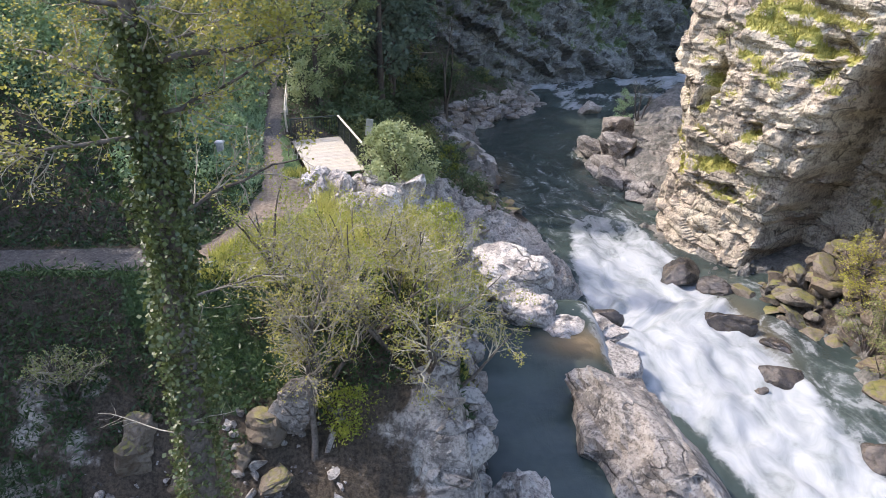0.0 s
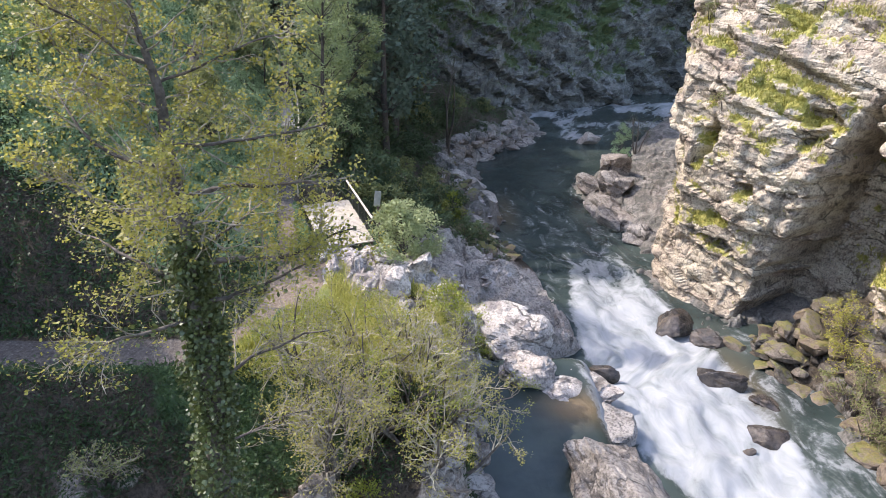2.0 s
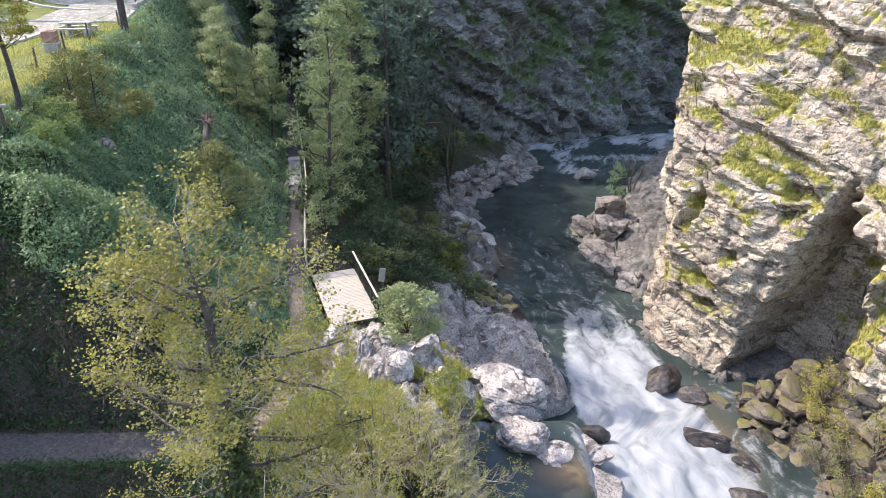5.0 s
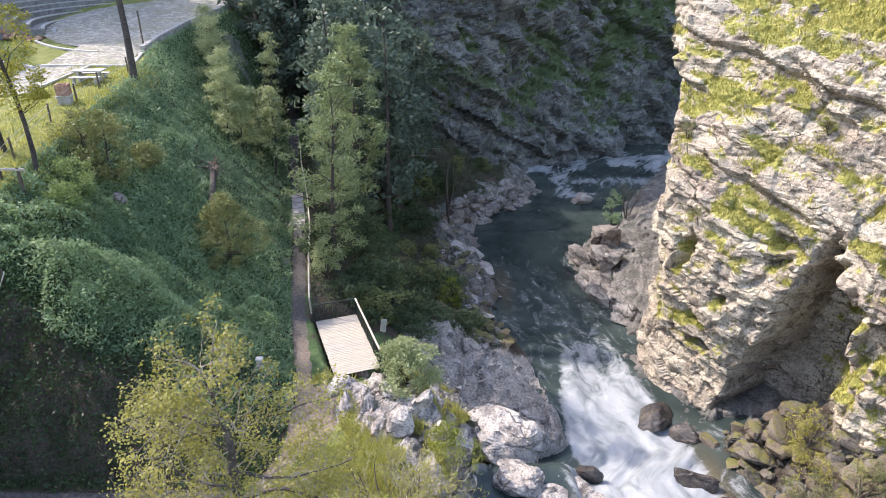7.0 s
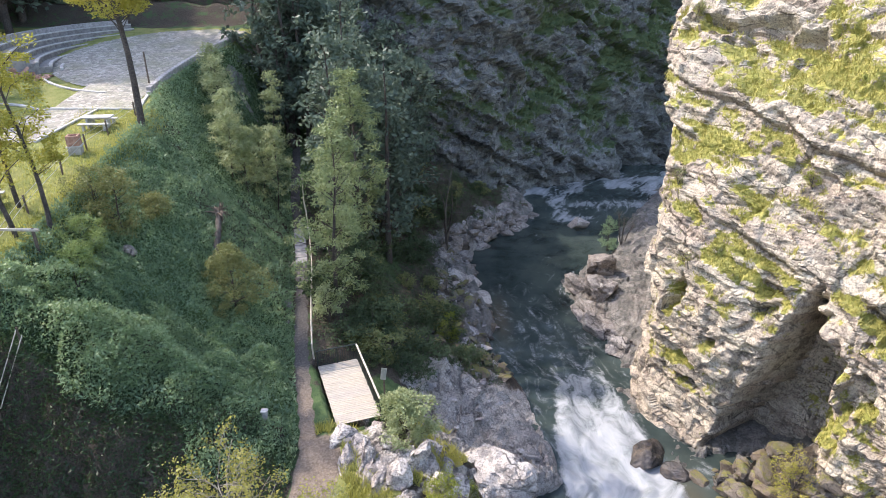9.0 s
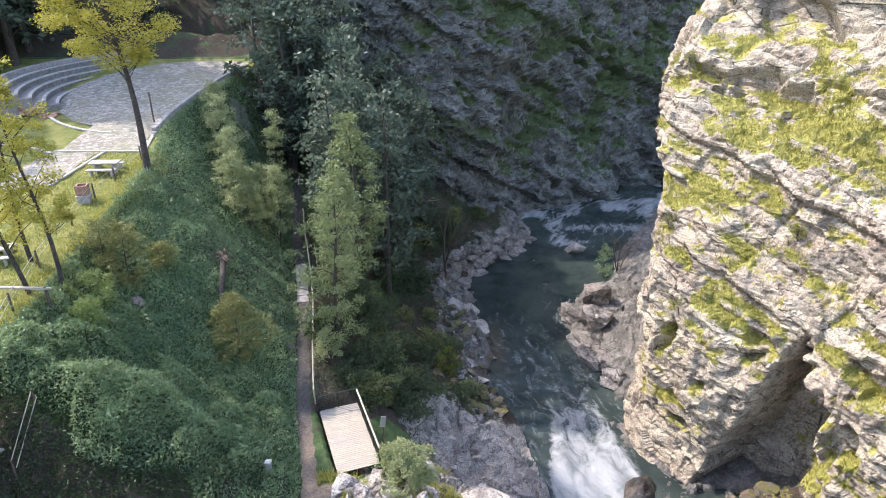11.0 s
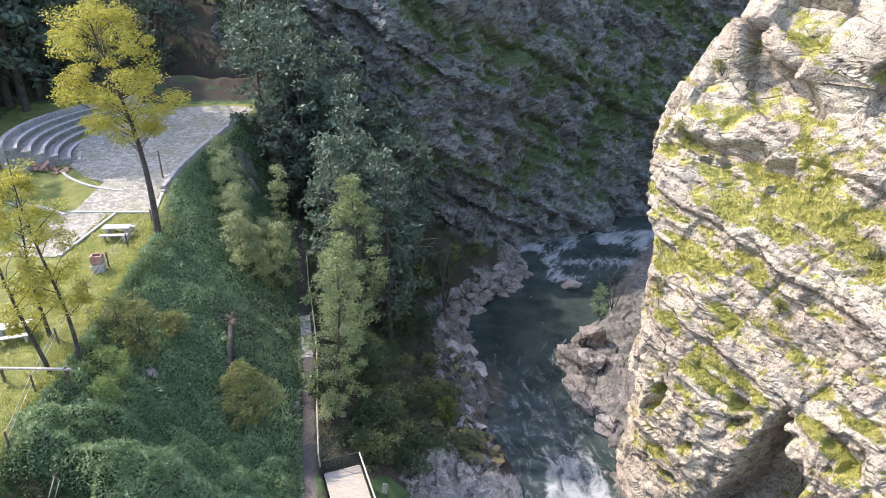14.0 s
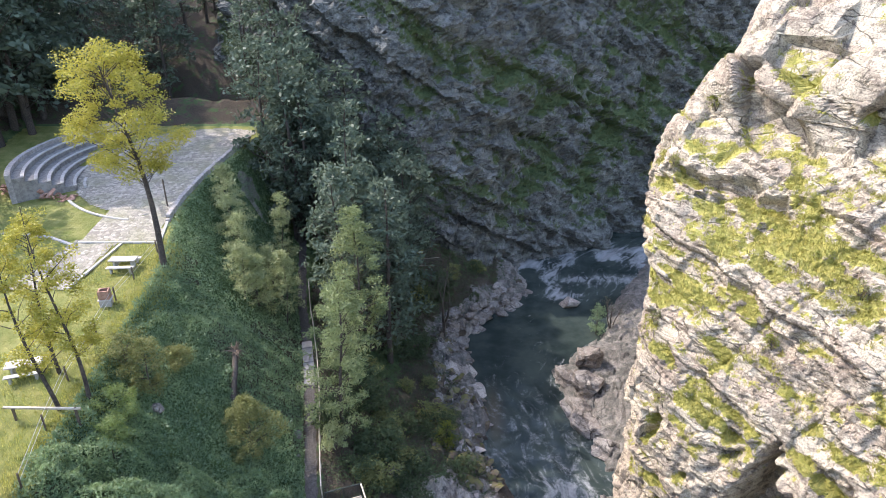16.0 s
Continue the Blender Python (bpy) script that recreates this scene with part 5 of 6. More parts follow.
leafy_tree("tree", 37, (-8.0, 43.0, gz(-8.0, 43.0)), 9.0, 2.0, 1.8, M_LEAF_FEATHER, 0.22, 100, 50, "feathery grey-green tree below the footpath", "column", 0.55, aspect=0.3)
leafy_tree("tree", 38, (-6.2, 41.5, gz(-6.2, 41.5)), 4.8, 0.8, 1.6, M_LEAF_DARK, 0.2, 120, 50, "dark leafy tree on the shaded bank", "column", 0.6)
leafy_tree("shrub", 39, (-7.3, 35.2, gz(-7.3, 35.2)), 2.6, 0.5, 1.0, M_LEAF_SILVER, 0.15, 40, 45, "pale leafy bush beside the footpath railing", category="shrub", clump=0.35)
for k, (x, y, top) in enumerate(((-14.5, 54.8, 20.9), (-16.0, 47.4, 19.6), (-13.3, 49.3, 17.8), (-14.9, 51.2, 17.2), (-18.6, 54.5, 22.4), (-19.8, 57.0, 22.8), (-15.2, 47.9, 18.0), (-17.4, 51.5, 20.0))):
    h = max(2.8, top - gz(x, y))
    leafy_tree("tree", 41 + k, (x, y, gz(x, y)), h, h * 0.18, min(h * 0.36, 1.75), M_LEAF_SILVER, 0.21, 46, 80, "young grey-green tree on the grassy slope", "cone", 0.62, group="young trees on the slope", aspect=0.35, trunk_r=0.06)
leafy_tree("shrub", 50, (-12.3, 33.2, gz(-12.3, 33.2)), 3.8, 0.2, 2.5, M_LEAF_OLIVE, 0.11, 130, 110, "drooping olive-brown bush on the grassy slope", "cone", category="shrub", clump=0.4)
leafy_tree("shrub", 51, (-1.9, 25.6, gz(-1.9, 25.6) - 0.2), 3.1, 0.4, 1.5, M_LEAF_SILVER, 0.13, 130, 80, "rounded grey-green bush beside the deck", category="shrub", clump=0.36)
leafy_tree("shrub", 52, (0.5, 43.7, gz(0.5, 43.7)), 2.5, 0.2, 1.0, M_LEAF_BRIGHT, 0.12, 40, 50, "bright yellow-green bush on the river bank", category="shrub", clump=0.32)
leafy_tree("shrub", 53, (1.0, 27.2, gz(1.0, 27.2)), 2.0, 0.2, 0.8, M_LEAF_BRIGHT, 0.10, 44, 60, "bright yellow-green bush on the knoll's edge", category="shrub", clump=0.3)
leafy_tree("shrub", 54, (-0.2, 22.0, gz(-0.2, 22.0)), 1.5, 0.1, 1.1, M_LEAF_BRIGHT, 0.10, 50, 50, "yellow-green bush on the knoll's edge", category="shrub", clump=0.32)


def hummock(seed, x, y, r, h, n, label):
    """A thicket grown into a rounded, lumpy mound: leaves lie over an uneven dome, with a few stems inside."""
    rng = np.random.default_rng(seed)
    t = thing("shrub", (x, y, gz(x, y) - 0.1), label, "shrub", "slope bushes")
    a, q = rng.uniform(0, 2 * np.pi, n), np.sqrt(rng.uniform(0, 1, n))
    px, py = q * np.cos(a), q * np.sin(a)
    edge = 1 + 0.25 * np.sin(3 * a + seed) + 0.15 * np.sin(5 * a + 2 * seed)
    wx, wy = x + px * r * edge, y + py * r * edge
    lump = fbm(np.stack([wx * 0.9, wy * 0.9, wx * 0 + seed], 1), 3)
    top = h * np.clip(1 - q ** 2.6, 0, 1) * (1 + 0.45 * lump) + 0.05
    pz = np.maximum(ground_z(wx, wy) - gz(x, y), -1.6) + top * rng.uniform(0.55, 1.05, n) ** 0.5 + 0.1
    stems = [limb(rng, (0, 0, -0.1), (rng.normal() * 0.6, rng.normal() * 0.6, 1), h * 0.8, 0.035, 0.012, 5, 0.2, 0.0) for _ in range(5)]
    v, f = tubes(stems, 5)
    part("stem", mesh_from("stem", v, f, M_BARK_DARK, True), None, t)
    v, f = leaves(np.stack([wx - x, wy - y, pz], 1), 0.14, rng, 0.5, -0.2, 0.4, 0.8)
    part("crown", mesh_from("crown", v, f, M_LEAF_THICKET), None, t)


for k, (x, y, h, r) in enumerate(((-17.6, 27.4, 1.5, 2.0), (-16.2, 24.6, 1.8, 2.1), (-19.2, 25.8, 1.2, 1.7), (-14.2, 28.6, 0.8, 1.3), (-13.9, 25.6, 1.3, 1.7), (-11.0, 27.6, 0.8, 1.3), (-9.9, 29.4, 0.6, 1.2), (-10.4, 26.0, 0.7, 1.4), (-15.2, 25.2, 1.7, 2.1), (-12.0, 25.2, 0.9, 1.5), (-12.0, 30.6, 0.5, 1.2), (-17.8, 30.2, 0.9, 1.4))):
    hummock(60 + k, x, y, r, h, int(2100 * r), "leafy green thicket mounded on the grassy slope")
leafy_tree("shrub", 66, (-17.8, 33.0, gz(-17.8, 33.0) - 0.2), 4.0, 0.1, 1.2, M_LEAF_OLIVE, 0.14, 60, 70, "olive-green sapling on the grassy slope", category="shrub", clump=0.45)
for k, (x, y, h, r) in enumerate(((-18.6, 30.6, 2.0, 1.2), (-19.3, 33.6, 2.4, 1.3), (-18.0, 28.6, 1.6, 1.1), (-17.0, 35.6, 1.5, 0.9))):
    leafy_tree("shrub", 160 + k, (x, y, gz(x, y) - 0.15), h, 0.2, r, (M_LEAF_BRAMBLE, M_LEAF_OLIVE)[k % 2], 0.12, 50, 70, "green bush at the terrace edge", category="shrub", clump=0.4, group="terrace edge bushes")
for k, (x, y) in enumerate(((18.9, 24.5), (19.4, 26.2), (18.5, 22.6), (19.7, 27.6), (20.6, 24.0), (19.0, 20.8))):
    twiggy_shrub("shrub", 70 + k, (x, y, gz(x, y)), 2.4, 1.2, 6, (M_LEAF_OLIVE, M_LEAF_YELLOW)[k % 2], 0.08, 3, "dry straw-coloured brush on the scree", M_DEADWOOD, 1.0, group="scree brush")
twiggy_shrub("tree", 80, (0.4, 61.5, gz(0.4, 61.5)), 11.5, 3.0, 3, M_LEAF_DARK, 0.1, 2, "bare grey tree on the shaded bank", M_BARK, 1.3)
leafy_tree("tree", 81, (17.6, 64.0, gz(17.6, 64.0)), 4.5, 1.0, 1.1, M_LEAF_HERB, 0.16, 40, 40, "small green tree on the shaded rock bank", "column", 0.4)
twiggy_shrub("tree", 82, (19.4, 64.6, gz(19.4, 64.6)), 5.0, 1.3, 3, M_LEAF_DARK, 0.08, 1, "small bare tree on the shaded rock bank", M_BARK, 1.0)

# small bushes rooted on the cliff's ledges and edge
for k, target in enumerate(((15.2, 40.0, 16.5), (16.4, 45.5, 22.0), (15.6, 45.5, 26.5), (19.5, 47.5, 30.0), (15.6, 36.5, 12.0), (20.5, 34.0, 18.5), (24.0, 33.0, 22.0))):
    q = cliff_points[np.argmin(((cliff_points - np.array(target)) ** 2).sum(1))]
    twiggy_shrub("shrub", 170 + k, (float(q[0]) + 0.05, float(q[1]) + 0.05, float(q[2])), 1.1, 0.6, 5, (M_LEAF_OLIVE, M_LEAF_BRIGHT)[k % 2], 0.08, 3, "small dry bush rooted on a cliff ledge", M_DEADWOOD, 0.8, group="cliff bushes")

# undergrowth on the shaded bank below the footpath
rng = np.random.default_rng(77)
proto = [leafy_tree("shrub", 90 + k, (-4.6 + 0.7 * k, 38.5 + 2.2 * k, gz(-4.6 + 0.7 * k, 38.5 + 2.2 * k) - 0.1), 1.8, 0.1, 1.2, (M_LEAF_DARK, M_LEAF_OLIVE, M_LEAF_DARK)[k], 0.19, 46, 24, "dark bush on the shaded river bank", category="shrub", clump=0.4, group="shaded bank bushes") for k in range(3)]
for k in range(94):
    y = rng.uniform(34, 76) if k < 84 else rng.uniform(33, 38)
    x0, x1 = float(path_x(y)) + 1.2, float(bank_left(y)) - 3.2
    x = x0 + (min(x1, -1.5) - x0 if y < 39 else x1 - x0) * rng.uniform(0, 1) if k < 84 else rng.uniform(-5, -2.6)
    s = rng.uniform(0.6, 1.4) if k < 84 else rng.uniform(0.4, 0.75)
    q = copy_thing(proto[k % 3], pose(x, y, gz(x, y) - 0.15, 0, 0, rng.uniform(0, 360)))
    q.scale = (s, s, s * rng.uniform(0.7, 1.2))

# the wood behind the terrace and on the gorge wall
woods = [leafy_tree("tree", 200 + k, (-13 + 3.2 * k, 67 + 1.2 * k, gz(-13 + 3.2 * k, 67 + 1.2 * k) - 0.3), (14.5, 16.0, 12.5, 13.5)[k], 2.5, (3.0, 2.7, 2.8, 3.2)[k], M_LEAF_WOOD, 0.46, 70, 27, "dark leafy tree of the gorge wood", ("column", "column", "round", "round")[k], 0.85, group="gorge wood", aspect=0.45) for k in range(4)]
for k in range(148):
    if k >= 132:
        x, y = rng.uniform(-25, -13), rng.uniform(78, 94)
    elif k >= 120:
        # added to shade the lawn (first three, unseen) and the terrace paving
        x, y = ((-40.6, 47.5), (-40.2, 50.4), (-41.4, 53.2))[k - 120] if k < 123 else (-46.5 - 1.6 * (k % 2), 64.6 + (k - 123) * 1.8)
    elif k >= 112:
        # out-of-view trees, added to shade the path and the bank
        x, y = rng.uniform(-26, -22.5), 15.5 + (k - 112) * 0.95
    elif k >= 100:
        # a row added west of the terrace to shade the amphitheatre
        x, y = rng.uniform(-52, -44.5), 63.5 + (k - 100) * 1.6
    elif k >= 88:
        x, y = rng.uniform(-9.5, -4.5), 51 + (k - 88) * 1.0
    elif k < 26:
        x, y = rng.uniform(-19, -4), rng.uniform(63, 77)
        if x < -16 and y < 66:
            y += 4
    elif k < 70:
        x, y = rng.uniform(-64, -14), 77.5 + rng.uniform(0, 1) ** 1.4 * 34
    else:
        x, y = rng.uniform(-72, -47), rng.uniform(63, 84)
    s = rng.uniform(0.75, 1.25) if k < 88 else rng.uniform(0.9, 1.1) if k < 100 else 1.6 if k < 112 else 2.05 if 123 <= k < 132 else 0.9
    q = copy_thing(woods[k % 4], pose(x, y, gz(x, y) - 0.3, 0, 0, rng.uniform(0, 360)))
    q.scale = (s, s, s * rng.uniform(0.9, 1.15))


# ---- ground cover: nobody could count it ----
def scatter(rng, n, x0, x1, y0, y1):
    x, y = rng.uniform(x0, x1, n), rng.uniform(y0, y1, n)
    z, rock, path, soil, lawn = ground_masks(x, y)
    return np.stack([x, y, z], 1), rock, path, soil, lawn


rng = np.random.default_rng(300)
p, rock, path, soil, lawn = scatter(rng, 270000, -23, -6, 18, 66)
ok = (p[:, 1] > 22.5 + 2.0 * vnoise(p * 0.4)) & (p[:, 0] < path_x(np.clip(p[:, 1], 18, 88)) - 0.5) & (p[:, 0] > plateau_x(p[:, 1]) - 0.2) & (path < 0.2)
near = p[:, 1] < 44
ok &= rng.uniform(0, 1, len(p)) < np.where(near, 1.0, 0.55)
v, f = leaves(p[ok] + np.array((0, 0, 0.05)) + np.abs(rng.normal(0, 0.13, (ok.sum(), 1))) * np.array((0, 0, 1.0)) * (0.3 + 1.6 * np.maximum(0, vnoise(p[ok] * 0.5)) + 3.2 * np.maximum(0, vnoise(p[ok] * 1.1)))[:, None], 0.20, rng, 0.36, -0.8, 0.2, 0.8)
tagged(new("herbs", mesh_from("herbs", v, f, M_LEAF_HERB)), "dense low green herbs covering the slope", "plants", kind="stuff")

# These leaves hold the bank's shade in their colour, below and above the path.
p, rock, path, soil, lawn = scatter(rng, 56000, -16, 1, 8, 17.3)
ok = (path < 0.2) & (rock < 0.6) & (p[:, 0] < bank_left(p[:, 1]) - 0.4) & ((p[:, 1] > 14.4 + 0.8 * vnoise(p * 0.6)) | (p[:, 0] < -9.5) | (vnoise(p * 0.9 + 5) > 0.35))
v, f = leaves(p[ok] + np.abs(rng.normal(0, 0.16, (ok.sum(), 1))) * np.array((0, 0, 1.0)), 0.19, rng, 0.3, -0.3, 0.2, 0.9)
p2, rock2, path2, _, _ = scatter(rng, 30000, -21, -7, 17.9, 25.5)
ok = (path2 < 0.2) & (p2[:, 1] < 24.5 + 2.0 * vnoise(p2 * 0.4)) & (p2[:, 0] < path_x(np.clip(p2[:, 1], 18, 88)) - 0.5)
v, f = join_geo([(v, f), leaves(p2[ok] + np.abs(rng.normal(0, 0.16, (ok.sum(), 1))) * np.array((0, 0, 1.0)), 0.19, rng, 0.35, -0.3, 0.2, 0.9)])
tagged(new("bank_plants", mesh_from("bank_plants", v, f, M_LEAF_BANK)), "dark green plants on the bank below the path, darkened further for shade", "plants", kind="stuff")

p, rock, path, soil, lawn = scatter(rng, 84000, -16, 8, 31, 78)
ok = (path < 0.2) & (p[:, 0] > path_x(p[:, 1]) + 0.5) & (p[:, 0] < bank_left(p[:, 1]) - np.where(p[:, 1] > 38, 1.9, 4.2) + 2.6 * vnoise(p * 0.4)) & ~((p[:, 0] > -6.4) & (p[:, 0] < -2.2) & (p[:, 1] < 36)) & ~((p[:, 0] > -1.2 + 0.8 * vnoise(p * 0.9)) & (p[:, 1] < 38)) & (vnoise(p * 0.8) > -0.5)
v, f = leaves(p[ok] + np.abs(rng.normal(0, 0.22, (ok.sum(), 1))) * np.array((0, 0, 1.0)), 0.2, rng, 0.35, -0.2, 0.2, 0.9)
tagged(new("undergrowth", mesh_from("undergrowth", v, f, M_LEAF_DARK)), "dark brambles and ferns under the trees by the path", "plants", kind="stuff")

p, rock, path, soil, lawn = scatter(rng, 70000, -8, 1.3, 16.5, 31)
ok = (path < 0.3) & (p[:, 0] > path_x(np.clip(p[:, 1], 18, 88)) + 0.3) & (p[:, 0] < bank_left(p[:, 1]) - 0.3) & ((rock < 0.5) | (vnoise(p * 0.7) > 0.3)) & (vnoise(p * 0.6 + 8) > -0.35) & ~((p[:, 1] > 25.8) & (p[:, 0] < -2.6))
v, f = blades(p[ok], 0.34, rng, 0.9, 0.022)
tagged(new("knoll_grass", mesh_from("knoll_grass", v, f, M_GRASS)), "long sunlit yellow-green grass on the knoll", "grass", kind="stuff")

p, rock, path, soil, lawn = scatter(rng, 60000, -29, -18, 24, 47)
ok = (p[:, 0] < plateau_x(p[:, 1]) + 1.2) & (p[:, 0] > plateau_x(p[:, 1]) - 5)
edge = np.exp(-((p[:, 0] - plateau_x(p[:, 1])) / 0.9) ** 2)
ok &= rng.uniform(0, 1, len(p)) < 0.25 + edge
v, f = blades(p[ok], 0.22, rng, 0.7, 0.02)
tagged(new("terrace_grass", mesh_from("terrace_grass", v, f, M_GRASS)), "short sunlit grass on the terrace edge", "grass", kind="stuff")

pick = np.where((cliff_moss + 0.25 * vnoise(cliff_points * 1.6) > 0.46) & (cliff_points[:, 1] < 52) & (cliff_points[:, 2] < 38) & (cliff_points[:, 1] > 10))[0]
pick = rng.choice(pick, min(len(pick), 60000), replace=False)
pp = np.repeat(cliff_points[pick], 3, axis=0) + rng.normal(0, 0.06, (len(pick) * 3, 3))
v, f = blades(pp, 0.24, rng, 1.1, 0.028)
tagged(new("ledge_grass", mesh_from("ledge_grass", v, f, M_GRASS_DRY)), "yellow-green grass and moss on the cliff ledges", "grass", kind="stuff")

pick = np.where((far_moss > 0.55) & (far_points[:, 2] < 40) & (far_points[:, 2] > 2))[0]
pick = rng.choice(pick, min(len(pick), 16000), replace=False)
pp = np.repeat(far_points[pick], 2, axis=0) + rng.normal(0, 0.15, (len(pick) * 2, 3))
v, f = leaves(pp, 0.38, rng, 0.5, 0.0, 0.3, 0.7)
tagged(new("gorge_scrub", mesh_from("gorge_scrub", v, f, M_LEAF_DARK)), "dark green scrub on the gorge wall", "plants", kind="stuff")


# ---- footbridge deck, railing and paving ----
E1, E2 = Vector((0.339, -0.941, 0)), Vector((-0.941, -0.339, 0))
DECK = Vector((-5.1, 31.9, 8.42))
DECK_L, DECK_W = 5.4, 2.36

DECK_ANG = math.degrees(math.atan2(-E2.y, -E2.x))


def deck_at(a, b, z):
    """A place on the deck: a along it from its far end, b across from the river side."""
    return DECK + E1 * a + E2 * b + Vector((0, 0, z))


def build_deck():
    t = thing("viewing_deck", tuple(DECK), "timber viewing deck with dark metal railing above the river", "deck")
    inv = Matrix.Translation(-DECK)
    turn = Matrix.Rotation(radians(DECK_ANG), 4, 'Z')
    n = 37
    step = DECK_L / n
    me = bpy.data.meshes.new("plank")
    b = box_bm(DECK_W, step - 0.012, 0.04, bevel=0.006, turn=turn)
    b.to_mesh(me)
    b.free()
    me.materials.append(M_PLANK)
    for k in range(n):
        ob = new("plank", me)
        ob.parent = t
        ob.location = deck_at((k + 0.5) * step, DECK_W / 2 + 0.012 * math.sin(k * 2.3), 0.003 * math.sin(k * 1.7)) - DECK
    for off in (0.12, DECK_W / 2, DECK_W - 0.12):
        part("joist", box_bm(0.09, DECK_L - 0.1, 0.16, tuple(deck_at(DECK_L / 2, off, -0.11) - DECK), 0.01, turn), M_POST, t)
    for a in (0.15, DECK_L / 2, DECK_L - 0.3):
        for off in (0.12, DECK_W - 0.12):
            q = deck_at(a, off, 0)
            g = gz(q.x, q.y) - 0.3
            if g < q.z - 0.3:
                part("support", bar_bm(Vector((q.x, q.y, g)) - DECK, Vector((q.x, q.y, q.z - 0.1)) - DECK, 0.07, 8), M_POST, t)

    def rail(a0, b0, a1, b1, posts, bars, top_mat):
        for k in range(posts + 1):
            f = k / posts
            p0 = deck_at(a0 + (a1 - a0) * f, b0 + (b1 - b0) * f, -0.05) - DECK
            part("post", box_bm(0.06, 0.06, 1.12, tuple(p0 + Vector((0, 0, 0.56))), 0.006, turn), M_RAIL, t)
        for k in range(bars):
            f = (k + 0.5) / bars
            p0 = deck_at(a0 + (a1 - a0) * f, b0 + (b1 - b0) * f, 0.1) - DECK
            part("baluster", bar_bm(p0, p0 + Vector((0, 0, 0.92)), 0.012, 5), M_RAIL, t)
        p0, p1 = deck_at(a0, b0, 0) - DECK, deck_at(a1, b1, 0) - DECK
        part("bottom_rail", bar_bm(p0 + Vector((0, 0, 0.1)), p1 + Vector((0, 0, 0.1)), 0.02, 6), M_RAIL, t)
        d = p1 - p0
        part("top_rail", box_bm(d.length + 0.1, 0.10, 0.05, tuple((p0 + p1) / 2 + Vector((0, 0, 1.08))), 0.012, Matrix.Rotation(math.atan2(d.y, d.x), 4, 'Z')), top_mat, t, "pale worn handrail")
    rail(0.05, 0.05, 0.05, DECK_W, 2, 18, M_RAIL)
    rail(0.05, 0.05, DECK_L - 0.05, 0.05, 4, 40, M_TOPRAIL)


build_deck()


def path_railing():
    ys = np.arange(31.3, 57.0, 2.3)
    pts = [Vector((float(path_x(y)) + 0.72, y, 0)) for y in ys]
    pts = [Vector((q.x, q.y, float(path_z(q.y)) - 0.05)) for q in pts]
    t = thing("railing", tuple(pts[0]), "worn timber post-and-rail railing along the footpath", "railing")
    o = pts[0]
    rng = np.random.default_rng(8)
    tops = []
    for q in pts:
        tilt = Vector((rng.normal(0, 0.03), rng.normal(0, 0.03), 1.08))
        part("post", bar_bm(q - Vector((0, 0, 0.25)) - o, q + tilt - o, 0.05, 7), M_TOPRAIL, t)
        tops.append(q + tilt)
    for a, b in zip(tops, tops[1:]):
        for drop in (0.06, 0.52):
            part("rail", bar_bm(a - Vector((0, 0, drop)) - o, b - Vector((0, 0, drop)) - o, 0.036, 6), M_TOPRAIL, t)


path_railing()


def path_slabs():
    t = thing("path_slabs", (-10.6, 45, float(path_z(45))), "pale concrete slabs set into the footpath", "paving", kind="structure")
    for k, y in enumerate(np.arange(42.4, 48.4, 1.0)):
        x, z = float(path_x(y)), float(path_z(y))
        part("slab", box_bm(0.86, 0.96, 0.14, (x + 10.6, y - 45, z + 0.02 - float(path_z(45))), 0.02, Matrix.Rotation(radians(12), 4, 'Z')), M_SLAB, t)


path_slabs()


def info_sign():
    x, y = -3.25, 28.6
    g = gz(x, y)
    t = thing("information_sign", (x, y, g), "sun-bleached information board on a timber post beside the deck", "sign")
    part("post", box_bm(0.09, 0.09, 10.2 - g, (0, 0, (10.2 - g) / 2 - 0.1), 0.01), M_POST, t)
    part("board", box_bm(0.30, 0.04, 0.75, (0, -0.08, 9.8 - g), 0.012, Matrix.Rotation(radians(8), 4, 'Y')), M_SIGN, t)


info_sign()


def marker():
    x, y = -8.75, 25.1
    t = thing("bollard", (x, y, gz(x, y)), "small pale stone bollard beside the footpath", "bollard")
    part("shaft", box_bm(0.26, 0.22, 0.7, (0, 0, 0.25), 0.03), M_WALLSTONE, t)
    part("cap", box_bm(0.34, 0.30, 0.10, (0, 0, 0.64), 0.03), M_CONCRETE, t)


marker()


# ---- the terrace ----
def on_terrace(x, y):
    return float(plateau_z(y))


def picnic_table(at, ang):
    t = thing("picnic_table", at, "pale concrete picnic table with two benches on the terrace lawn", "picnic table", "picnic tables")
    t.matrix_world = pose(*at, 0, 0, ang)
    part("tabletop", box_bm(1.95, 0.80, 0.09, (0, 0, 0.74), 0.02), M_CONCRETE, t)
    for s in (-1, 1):
        part("bench", box_bm(1.95, 0.36, 0.08, (0, s * 0.78, 0.43), 0.02), M_CONCRETE, t)
        part("table_leg", box_bm(0.16, 0.55, 0.72, (s * 0.62, 0, 0.34), 0.02), M_CONCRETE, t)
        for q in (-1, 1):
            part("bench_leg", box_bm(0.14, 0.28, 0.42, (q * 0.68, s * 0.78, 0.19), 0.02), M_CONCRETE, t)


picnic_table((-23.2, 43.2, on_terrace(-23.2, 43.2)), 4)
picnic_table((-24.4, 32.0, on_terrace(-24.4, 32.0)), 20)


